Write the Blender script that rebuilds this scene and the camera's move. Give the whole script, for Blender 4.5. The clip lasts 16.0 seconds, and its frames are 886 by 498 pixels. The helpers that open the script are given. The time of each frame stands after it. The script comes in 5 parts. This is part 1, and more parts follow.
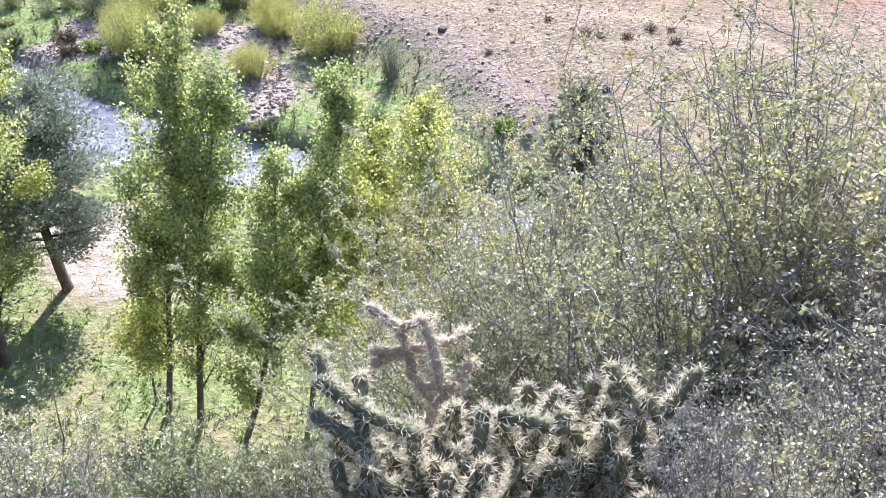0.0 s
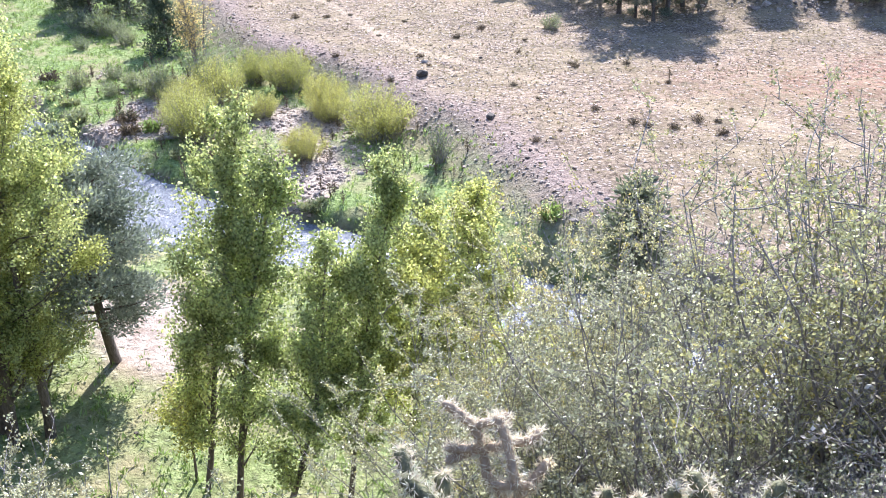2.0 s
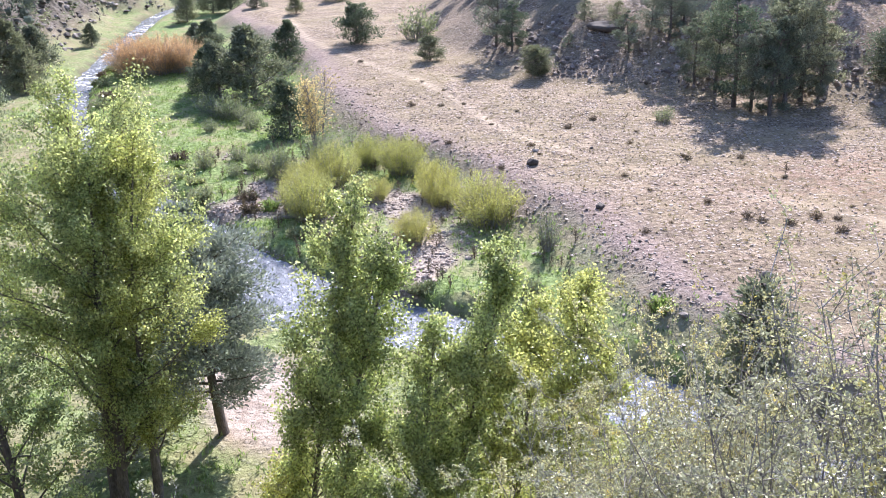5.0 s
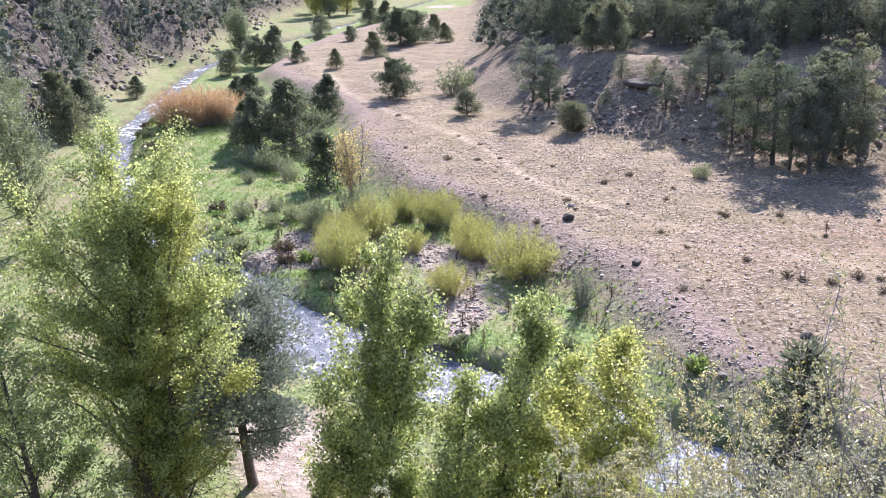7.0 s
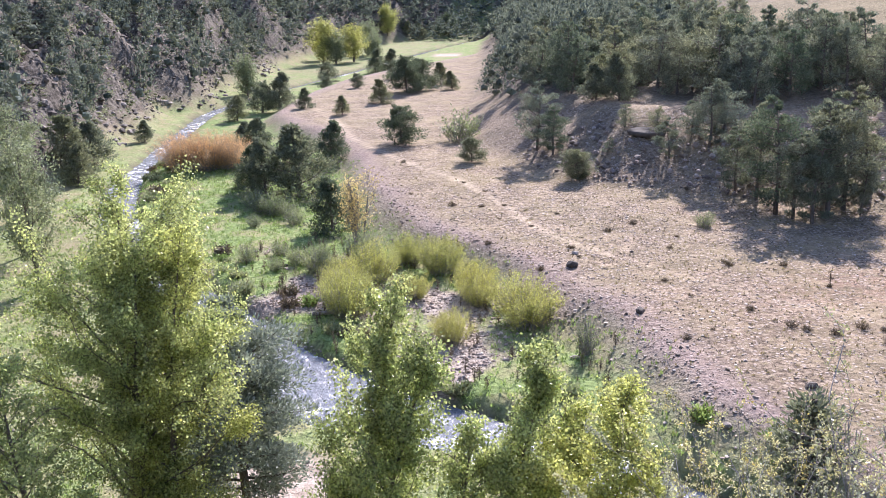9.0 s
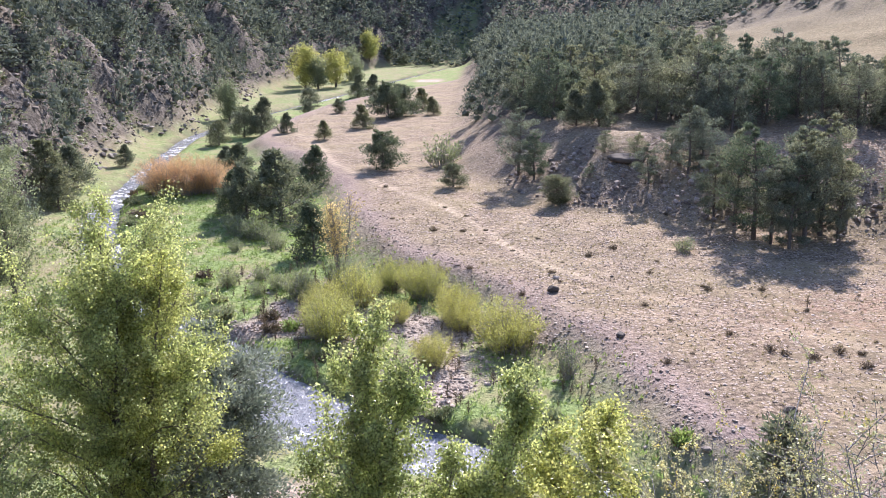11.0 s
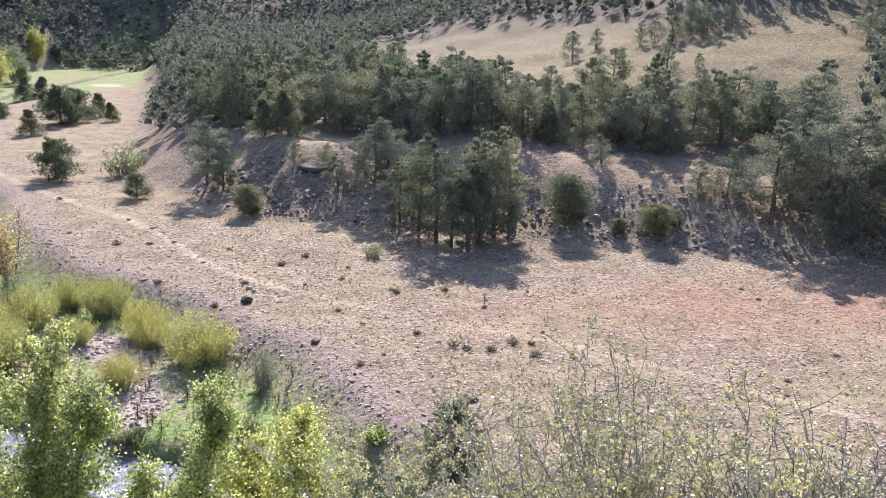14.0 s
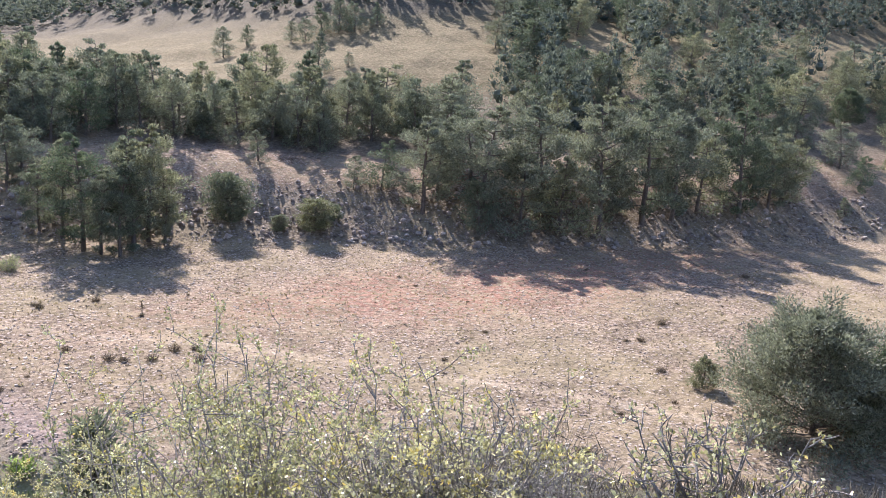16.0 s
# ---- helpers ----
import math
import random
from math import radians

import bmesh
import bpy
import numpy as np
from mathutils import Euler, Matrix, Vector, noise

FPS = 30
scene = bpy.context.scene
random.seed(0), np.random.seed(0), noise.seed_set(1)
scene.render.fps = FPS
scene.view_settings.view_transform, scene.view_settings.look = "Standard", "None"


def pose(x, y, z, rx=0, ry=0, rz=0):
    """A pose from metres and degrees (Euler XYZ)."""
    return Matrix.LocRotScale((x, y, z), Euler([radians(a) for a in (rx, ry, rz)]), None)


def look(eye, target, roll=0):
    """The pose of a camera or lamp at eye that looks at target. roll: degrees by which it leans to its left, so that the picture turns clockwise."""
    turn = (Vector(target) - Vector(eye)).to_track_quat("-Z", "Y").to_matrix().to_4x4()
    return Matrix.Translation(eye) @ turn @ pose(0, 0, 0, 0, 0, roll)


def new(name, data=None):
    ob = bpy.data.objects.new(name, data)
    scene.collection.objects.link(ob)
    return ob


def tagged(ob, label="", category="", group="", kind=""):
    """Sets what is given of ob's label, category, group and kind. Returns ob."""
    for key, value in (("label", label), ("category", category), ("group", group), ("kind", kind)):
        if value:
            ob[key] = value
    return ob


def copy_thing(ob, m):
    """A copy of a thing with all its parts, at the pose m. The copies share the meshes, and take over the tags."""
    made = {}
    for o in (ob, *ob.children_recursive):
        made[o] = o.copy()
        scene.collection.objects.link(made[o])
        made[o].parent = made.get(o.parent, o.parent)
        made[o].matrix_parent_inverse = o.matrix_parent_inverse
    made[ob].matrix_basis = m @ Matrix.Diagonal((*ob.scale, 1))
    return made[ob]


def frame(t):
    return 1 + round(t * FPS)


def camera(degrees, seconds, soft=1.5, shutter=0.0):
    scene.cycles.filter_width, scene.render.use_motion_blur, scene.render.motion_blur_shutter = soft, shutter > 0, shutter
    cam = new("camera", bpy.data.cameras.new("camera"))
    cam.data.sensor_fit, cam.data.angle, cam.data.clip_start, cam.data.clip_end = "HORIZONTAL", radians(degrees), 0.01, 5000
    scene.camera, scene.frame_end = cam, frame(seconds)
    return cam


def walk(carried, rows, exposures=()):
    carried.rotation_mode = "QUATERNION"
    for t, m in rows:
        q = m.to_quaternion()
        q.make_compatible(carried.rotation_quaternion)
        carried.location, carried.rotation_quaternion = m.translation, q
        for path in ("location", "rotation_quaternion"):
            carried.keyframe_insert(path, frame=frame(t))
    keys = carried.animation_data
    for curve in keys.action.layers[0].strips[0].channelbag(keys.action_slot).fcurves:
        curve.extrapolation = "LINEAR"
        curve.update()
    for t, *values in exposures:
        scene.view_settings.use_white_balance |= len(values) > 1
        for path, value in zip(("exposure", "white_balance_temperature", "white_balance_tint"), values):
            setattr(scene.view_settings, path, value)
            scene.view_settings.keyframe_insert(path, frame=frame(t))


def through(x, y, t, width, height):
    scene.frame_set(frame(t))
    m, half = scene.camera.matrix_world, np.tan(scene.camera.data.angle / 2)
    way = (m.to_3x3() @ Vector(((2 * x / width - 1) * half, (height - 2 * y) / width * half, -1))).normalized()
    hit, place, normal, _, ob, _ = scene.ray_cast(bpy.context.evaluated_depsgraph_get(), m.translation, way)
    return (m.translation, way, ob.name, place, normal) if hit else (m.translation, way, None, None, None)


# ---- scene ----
cam = camera(52.69, 16.0, soft=0.8)
PATH = [
    (0.0, pose(0.296, 0.502, 16.575, 56.110, 0.835, -5.316)),
    (0.5, pose(0.265, 0.520, 16.585, 57.445, 1.045, -4.145)),
    (1.0, pose(0.240, 0.539, 16.608, 58.703, 1.164, -3.237)),
    (1.5, pose(0.202, 0.550, 16.629, 59.971, 1.042, -2.637)),
    (2.0, pose(0.159, 0.472, 16.677, 61.394, 0.868, -2.234)),
    (2.5, pose(0.109, 0.346, 16.740, 63.071, 0.869, -1.267)),
    (3.0, pose(0.082, 0.312, 16.772, 64.282, 1.046, 0.015)),
    (3.5, pose(0.048, 0.297, 16.788, 65.019, 1.191, 1.328)),
    (4.0, pose(0.017, 0.291, 16.802, 65.669, 1.276, 2.605)),
    (4.5, pose(0.004, 0.319, 16.803, 66.315, 1.436, 3.741)),
    (5.0, pose(-0.003, 0.344, 16.807, 66.957, 1.593, 4.711)),
    (7.5, pose(-0.043, 0.473, 16.795, 71.302, 1.326, 7.294)),
    (8.0, pose(-0.052, 0.472, 16.820, 72.103, 1.204, 7.332)),
    (8.5, pose(-0.061, 0.436, 16.846, 72.692, 1.106, 7.395)),
    (9.0, pose(-0.068, 0.357, 16.857, 73.325, 0.974, 7.480)),
    (11.5, pose(-0.042, 0.121, 16.939, 75.047, 0.334, 5.270)),
    (12.0, pose(-0.020, 0.052, 16.951, 75.188, -0.169, 3.093)),
    (12.5, pose(0.003, 0.012, 16.970, 75.342, -0.674, 0.191)),
    (13.0, pose(0.025, -0.028, 16.991, 75.429, -1.258, -3.470)),
    (13.5, pose(0.033, -0.138, 17.026, 75.571, -1.846, -7.884)),
    (14.0, pose(0.038, -0.315, 17.057, 75.751, -2.432, -12.904)),
    (14.5, pose(0.063, -0.408, 17.053, 75.978, -2.953, -17.933)),
    (15.0, pose(0.124, -0.410, 17.023, 76.187, -3.385, -22.807)),
    (15.5, pose(0.251, -0.265, 16.960, 76.499, -3.647, -27.528)),
    (16.0, pose(0.356, -0.164, 16.907, 76.895, -4.170, -34.340)),
]
EXPOSURE = [(0, 1.45, 5950, 17), (2, 1.47, 5900, 17), (3.5, 1.40, 5950, 19), (5, 1.25, 6000, 20), (9, 1.13, 6150, 23), (13, 1.07, 6300, 21), (16, 1.15, 6300, 20)]
walk(cam, PATH, EXPOSURE)

# ---- light: high autumn sun ahead of the camera, clear sky ----
SUN_EL, SUN_AZ = 37.0, 12.0
world = bpy.data.worlds.new("clear_sky")
scene.world = world
world.use_nodes = True
wn = world.node_tree.nodes
sky = wn.new("ShaderNodeTexSky")
sky.sky_type = "NISHITA"
sky.sun_disc = False
sky.sun_elevation, sky.sun_rotation = radians(SUN_EL), radians(SUN_AZ)
sky.altitude, sky.dust_density = 1800, 1.6
wn["Background"].inputs["Strength"].default_value = 0.15
world.node_tree.links.new(sky.outputs[0], wn["Background"].inputs["Color"])
sun_data = bpy.data.lights.new("sun", "SUN")
sun_data.energy, sun_data.angle, sun_data.color = 4.6, radians(0.53), (1.0, 0.955, 0.88)
sun = new("sun", sun_data)
sun.matrix_basis = look((0, 0, 0), (-math.sin(radians(SUN_AZ)) * math.cos(radians(SUN_EL)),
                                   -math.cos(radians(SUN_AZ)) * math.cos(radians(SUN_EL)), -math.sin(radians(SUN_EL))))

# ---- materials ----
def material(name):
    m = bpy.data.materials.new(name)
    m.use_nodes = True
    return m, m.node_tree, m.node_tree.nodes["Principled BSDF"]


def node(tree, kind, **inputs):
    n = tree.nodes.new(kind)
    for key, value in inputs.items():
        put(tree, n.inputs[key.replace("_", " ")], value)
    return n


def put(tree, socket, value):
    if isinstance(value, bpy.types.NodeSocket):
        tree.links.new(value, socket)
    else:
        socket.default_value = value


def coords(tree, stretch=(1, 1, 1)):
    c = node(tree, "ShaderNodeTexCoord")
    m = node(tree, "ShaderNodeMapping", Vector=c.outputs["Object"])
    m.inputs["Scale"].default_value = stretch
    return m.outputs[0]


def noise_of(tree, where, scale, detail=4.0, rough=0.6):
    return node(tree, "ShaderNodeTexNoise", Vector=where, Scale=scale, Detail=detail, Roughness=rough).outputs["Fac"]


def ramp(tree, fac, *stops):
    n = node(tree, "ShaderNodeValToRGB", Fac=fac)
    e = n.color_ramp.elements
    while len(e) < len(stops):
        e.new(0.5)
    for el, (p, c) in zip(e, stops):
        el.position = p
        el.color = (*c, 1) if len(c) == 3 else (c[0],) * 3 + (1,)
    return n.outputs["Color"]


def mixed(tree, fac, a, b, way="MIX"):
    n = tree.nodes.new("ShaderNodeMix")
    n.data_type, n.blend_type = "RGBA", way
    put(tree, n.inputs[0], fac)
    put(tree, n.inputs[6], (*a, 1) if isinstance(a, tuple) else a)
    put(tree, n.inputs[7], (*b, 1) if isinstance(b, tuple) else b)
    return n.outputs[2]


def calc(tree, op, a, b=0.0, c=0.0):
    n = tree.nodes.new("ShaderNodeMath")
    n.operation = op
    n.use_clamp = op in ("ADD", "SUBTRACT", "MULTIPLY")
    put(tree, n.inputs[0], a)
    put(tree, n.inputs[1], b)
    put(tree, n.inputs[2], c)
    return n.outputs[0]


def leaf_material(name, dark, light, accent=None, share=0.06, through=0.45, rough=0.5, vary=1.0, gloss=0.45):
    """Leaves: each differs a little, light comes through them."""
    m, t, p = material(name)
    g = node(t, "ShaderNodeNewGeometry")
    o = node(t, "ShaderNodeObjectInfo")
    col = ramp(t, g.outputs["Random Per Island"], (0.0, dark), (0.75, light), (1.0, tuple(min(1, c * 1.25) for c in light)))
    if accent:
        odd = ramp(t, noise_of(t, coords(t), 7.0, 2.0), (0.62 - share, (0,)), (0.66 - share, (1,)))
        odd = calc(t, "MULTIPLY", odd, calc(t, "GREATER_THAN", g.outputs["Random Per Island"], 0.5))
        col = mixed(t, calc(t, "MULTIPLY", odd, 0.8), col, accent)
    where = coords(t)
    shade = ramp(t, noise_of(t, where, 0.9, 3.0), (0.3, (0.72,)), (0.7, (1.12,)))
    col = mixed(t, 1.0, col, shade, "MULTIPLY")
    tone = ramp(t, o.outputs["Random"], (0.0, (1 - 0.18 * vary, 1 - 0.14 * vary, 1 - 0.18 * vary)), (0.5, (1.0, 1.0, 1.0)), (1.0, (1 + 0.10 * vary, 1 + 0.06 * vary, 1 - 0.03 * vary)))
    col = mixed(t, 1.0, col, tone, "MULTIPLY")
    put(t, p.inputs["Base Color"], col)
    p.inputs["Roughness"].default_value = rough
    p.inputs["Specular IOR Level"].default_value = gloss
    tr = node(t, "ShaderNodeBsdfTranslucent", Color=mixed(t, 1.0, col, (1.06, 1.1, 0.92), "MULTIPLY"))
    mix = node(t, "ShaderNodeMixShader", Fac=through)
    t.links.new(p.outputs[0], mix.inputs[1])
    t.links.new(tr.outputs[0], mix.inputs[2])
    t.links.new(mix.outputs[0], t.nodes["Material Output"].inputs["Surface"])
    return m


def bark_material(name, dark, light, scale=6.0, rough=0.9):
    m, t, p = material(name)
    w = coords(t, (1, 1, 0.25))
    n = noise_of(t, w, scale * 4, 5.0)
    col = ramp(t, n, (0.3, dark), (0.7, light))
    col = mixed(t, 1.0, col, ramp(t, noise_of(t, coords(t), 1.5), (0.3, (0.75,)), (0.7, (1.15,))), "MULTIPLY")
    put(t, p.inputs["Base Color"], col)
    p.inputs["Roughness"].default_value = rough
    b = node(t, "ShaderNodeBump", Height=n, Strength=0.6, Distance=0.03)
    put(t, p.inputs["Normal"], b.outputs[0])
    return m


def stone_material(name, a, b, c):
    m, t, p = material(name)
    g = node(t, "ShaderNodeNewGeometry")
    o = node(t, "ShaderNodeObjectInfo")
    pick = calc(t, "FRACT", calc(t, "MULTIPLY_ADD", o.outputs["Random"], 3.7, g.outputs["Random Per Island"]))
    col = ramp(t, pick, (0.0, a), (0.5, b), (1.0, c))
    w = coords(t)
    col = mixed(t, 1.0, col, ramp(t, noise_of(t, w, 7.0, 5.0), (0.3, (0.65,)), (0.75, (1.2,))), "MULTIPLY")
    put(t, p.inputs["Base Color"], col)
    p.inputs["Roughness"].default_value = 0.85
    bm = node(t, "ShaderNodeBump", Height=noise_of(t, w, 18.0, 6.0), Strength=0.5, Distance=0.03)
    put(t, p.inputs["Normal"], bm.outputs[0])
    return m


def ground_material():
    m, t, p = material("ground")
    w = coords(t)
    def mask(name):
        a = t.nodes.new("ShaderNodeAttribute")
        a.attribute_name = name
        return a.outputs["Fac"]
    fine, mid, broad = noise_of(t, w, 3.4, 6.0, 0.78), noise_of(t, w, 1.6, 5.0), noise_of(t, w, 0.16, 4.0)
    # stony dry soil
    soil = ramp(t, fine, (0.39, (0.07, 0.05, 0.036)), (0.5, (0.245, 0.183, 0.128)), (0.61, (0.47, 0.372, 0.275)))
    soil = mixed(t, ramp(t, mid, (0.42, (0,)), (0.62, (0.55,))), soil, (0.29, 0.222, 0.15))
    soil = mixed(t, ramp(t, broad, (0.42, (0,)), (0.6, (0.7,))), soil, (0.30, 0.24, 0.145))
    soil = mixed(t, 1.0, soil, ramp(t, noise_of(t, w, 0.4, 5.0, 0.7), (0.36, (0.72,)), (0.62, (1.18,))), "MULTIPLY")
    pebble = node(t, "ShaderNodeTexVoronoi", Vector=w, Scale=4.2)
    chips = ramp(t, pebble.outputs["Distance"], (0.0, (1.0,)), (0.28, (0.75,)), (0.42, (0,)))
    chance = ramp(t, node(t, "ShaderNodeSeparateColor", Color=pebble.outputs["Color"]).outputs[0], (0.5, (0,)), (0.54, (1,)))
    soil = mixed(t, calc(t, "MULTIPLY", chips, chance), soil, (0.47, 0.39, 0.33))
    tuft = ramp(t, noise_of(t, w, 3.2, 3.0), (0.56, (0,)), (0.66, (0.8,)))
    soil = mixed(t, calc(t, "MULTIPLY", tuft, mask("up")), soil, (0.235, 0.19, 0.105))
    golden = ramp(t, fine, (0.38, (0.10, 0.077, 0.04)), (0.5, (0.22, 0.172, 0.094)), (0.6, (0.325, 0.262, 0.152)))
    golden = mixed(t, ramp(t, mid, (0.45, (0,)), (0.62, (0.6,))), golden, (0.25, 0.188, 0.108))
    dots = ramp(t, noise_of(t, w, 1.3, 6.0, 0.8), (0.5, (0,)), (0.57, (0.7,)))
    golden = mixed(t, dots, golden, (0.12, 0.105, 0.05))
    col = mixed(t, mask("golden"), soil, golden)
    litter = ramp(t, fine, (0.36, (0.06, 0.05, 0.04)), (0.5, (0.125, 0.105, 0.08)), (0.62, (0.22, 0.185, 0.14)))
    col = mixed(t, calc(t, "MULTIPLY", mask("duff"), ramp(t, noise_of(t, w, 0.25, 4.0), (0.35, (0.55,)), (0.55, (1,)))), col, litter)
    red = ramp(t, fine, (0.36, (0.21, 0.10, 0.07)), (0.62, (0.43, 0.235, 0.165)))
    col = mixed(t, calc(t, "MULTIPLY", mask("red"), ramp(t, noise_of(t, w, 2.2, 4.0), (0.38, (0,)), (0.6, (0.95,)))), col, red)
    rock = ramp(t, noise_of(t, w, 1.5, 8.0, 0.78), (0.40, (0.03, 0.026, 0.022)), (0.5, (0.105, 0.09, 0.076)), (0.62, (0.25, 0.22, 0.19)))
    scree = ramp(t, fine, (0.38, (0.045, 0.04, 0.03)), (0.5, (0.15, 0.13, 0.098)), (0.62, (0.29, 0.25, 0.20)))
    rock = mixed(t, ramp(t, noise_of(t, w, 0.35, 4.0), (0.5, (0,)), (0.6, (0.6,))), rock, scree)
    col = mixed(t, mask("rock"), col, rock)
    rub = ramp(t, noise_of(t, w, 5.0, 6.0, 0.7), (0.3, (0.12, 0.08, 0.075)), (0.55, (0.33, 0.25, 0.225)), (0.75, (0.52, 0.45, 0.41)))
    col = mixed(t, mask("rubble"), col, rub)
    bar = ramp(t, noise_of(t, w, 6.0, 6.0, 0.75), (0.3, (0.15, 0.12, 0.095)), (0.5, (0.38, 0.315, 0.26)), (0.72, (0.62, 0.55, 0.48)))
    col = mixed(t, mask("bar"), col, bar)
    grass = ramp(t, noise_of(t, w, 3.6, 6.0, 0.75), (0.34, (0.085, 0.115, 0.04)), (0.5, (0.20, 0.27, 0.09)), (0.64, (0.33, 0.42, 0.165)))
    grass = mixed(t, ramp(t, noise_of(t, w, 0.45, 5.0), (0.45, (0,)), (0.62, (0.8,))), grass, (0.31, 0.275, 0.15))
    col = mixed(t, mask("grass"), col, grass)
    slope = ramp(t, noise_of(t, w, 22.0, 6.0, 0.75), (0.38, (0.025, 0.021, 0.017)), (0.5, (0.07, 0.06, 0.05)), (0.62, (0.145, 0.125, 0.105)))
    slope = mixed(t, ramp(t, noise_of(t, w, 0.8, 4.0), (0.46, (0,)), (0.62, (0.5,))), slope, (0.12, 0.13, 0.065))
    col = mixed(t, mask("slope"), col, slope)
    # colour of the creek sand, used for the pale patch far up the valley too
    sand_and_pale = ramp(t, noise_of(t, w, 2.2, 5.0), (0.3, (0.32, 0.245, 0.19)), (0.6, (0.52, 0.43, 0.36)))
    col = mixed(t, mask("sand_and_pale"), col, sand_and_pale)
    col = mixed(t, calc(t, "MULTIPLY", mask("trail"), 0.8), col, (0.55, 0.44, 0.32))
    col = mixed(t, mask("wet"), col, (0.10, 0.085, 0.06))
    put(t, p.inputs["Base Color"], col)
    p.inputs["Roughness"].default_value = 0.95
    p.inputs["Specular IOR Level"].default_value = 0.2
    h = calc(t, "ADD", calc(t, "MULTIPLY", fine, 0.6), calc(t, "MULTIPLY", calc(t, "MULTIPLY", chips, chance), 0.5))
    b1 = node(t, "ShaderNodeBump", Height=h, Strength=0.9, Distance=0.09)
    b2 = node(t, "ShaderNodeBump", Height=noise_of(t, w, 2.0, 6.0, 0.65), Strength=0.8, Distance=0.25)
    t.links.new(b1.outputs[0], b2.inputs["Normal"])
    put(t, p.inputs["Normal"], b2.outputs[0])
    return m


def water_material():
    m, t, p = material("creek_water")
    w = coords(t)
    flow = noise_of(t, w, 2.2, 5.0, 0.6)
    foam = ramp(t, calc(t, "ADD", calc(t, "MULTIPLY", noise_of(t, w, 1.1, 6.0, 0.75), 0.75), calc(t, "MULTIPLY", noise_of(t, w, 0.12, 2.0), 0.35)), (0.60, (0,)), (0.68, (1,)))
    put(t, p.inputs["Base Color"], mixed(t, foam, ramp(t, flow, (0.3, (0.16, 0.17, 0.19)), (0.7, (0.30, 0.31, 0.33))), (0.8, 0.82, 0.84)))
    put(t, p.inputs["Roughness"], ramp(t, foam, (0, (0.12,)), (1, (0.6,))))
    p.inputs["IOR"].default_value = 1.33
    b1 = node(t, "ShaderNodeBump", Height=noise_of(t, w, 6.0, 4.0, 0.6), Strength=0.75, Distance=0.12)
    b2 = node(t, "ShaderNodeBump", Height=flow, Strength=0.6, Distance=0.25)
    t.links.new(b1.outputs[0], b2.inputs["Normal"])
    put(t, p.inputs["Normal"], b2.outputs[0])
    return m


M_GROUND, M_WATER = ground_material(), water_material()
M_PINE = leaf_material("pine_needles", (0.14, 0.158, 0.125), (0.285, 0.305, 0.235), through=0.36, rough=0.6, vary=2.4, gloss=0.25)
# distance haze is put into the far needles as a slightly bluer base colour
M_HAZEPINE = leaf_material("haze_tinted_pine_needles", (0.085, 0.105, 0.087), (0.235, 0.26, 0.21), through=0.35, rough=0.8, gloss=0.08)
M_JUNIPER = leaf_material("juniper_scales", (0.115, 0.132, 0.095), (0.235, 0.255, 0.18), through=0.4, rough=0.6, vary=2.0)
M_GREYJUNIPER = leaf_material("grey_juniper_scales", (0.21, 0.235, 0.205), (0.40, 0.43, 0.37), through=0.35, rough=0.6)
M_COTTON = leaf_material("cottonwood_leaves", (0.20, 0.24, 0.085), (0.64, 0.68, 0.32), (0.76, 0.69, 0.24), 0.03, through=0.55, rough=0.3)
M_COTTONY = leaf_material("turning_cottonwood_leaves", (0.28, 0.29, 0.09), (0.68, 0.68, 0.28), (0.78, 0.68, 0.22), 0.03, through=0.6, rough=0.3)
M_CANYONLEAF = leaf_material("dull_canyon_leaves", (0.14, 0.17, 0.10), (0.32, 0.355, 0.22), through=0.45)
M_WILLOW = leaf_material("yellow_willow_leaves", (0.25, 0.25, 0.075), (0.62, 0.60, 0.22), through=0.5)
M_ORANGE = leaf_material("orange_willow_stems", (0.46, 0.295, 0.17), (0.72, 0.49, 0.30), through=0.4)
M_YELLOW = leaf_material("yellow_autumn_leaves", (0.52, 0.41, 0.2), (0.76, 0.62, 0.34), through=0.5)
M_BRUSH = leaf_material("dull_green_brush", (0.20, 0.225, 0.12), (0.37, 0.40, 0.23), through=0.42)
M_BRUSHDARK = leaf_material("canyon_brush_leaves", (0.14, 0.165, 0.09), (0.32, 0.35, 0.20), through=0.35, gloss=0.15)
M_SHRUB = leaf_material("grey_green_shrub_leaves", (0.24, 0.24, 0.145), (0.72, 0.71, 0.51), (0.66, 0.58, 0.20), 0.02, through=0.26, rough=0.22)
M_SHRUBY = leaf_material("yellowing_shrub_leaves", (0.29, 0.275, 0.13), (0.80, 0.76, 0.46), (0.80, 0.62, 0.16), 0.045, through=0.32, rough=0.22)
M_DRY = leaf_material("dry_grass_blades", (0.26, 0.20, 0.105), (0.50, 0.41, 0.24), through=0.3, rough=0.7)
M_LITTER = leaf_material("grey_brown_litter", (0.08, 0.068, 0.06), (0.21, 0.185, 0.165), through=0.25, rough=0.8)
M_GREENBLADE = leaf_material("green_grass_blades", (0.16, 0.225, 0.065), (0.33, 0.43, 0.15), through=0.45)
M_DRYLEAF = leaf_material("curled_dry_leaves", (0.24, 0.215, 0.19), (0.66, 0.62, 0.57), through=0.3, rough=0.35)
M_SAGE = leaf_material("dark_dry_shrub", (0.11, 0.083, 0.058), (0.21, 0.165, 0.115), through=0.15, rough=0.8)
M_BARK = bark_material("brown_bark", (0.08, 0.065, 0.055), (0.23, 0.19, 0.16))
M_GREYBARK = bark_material("grey_bark", (0.13, 0.115, 0.105), (0.34, 0.31, 0.29))
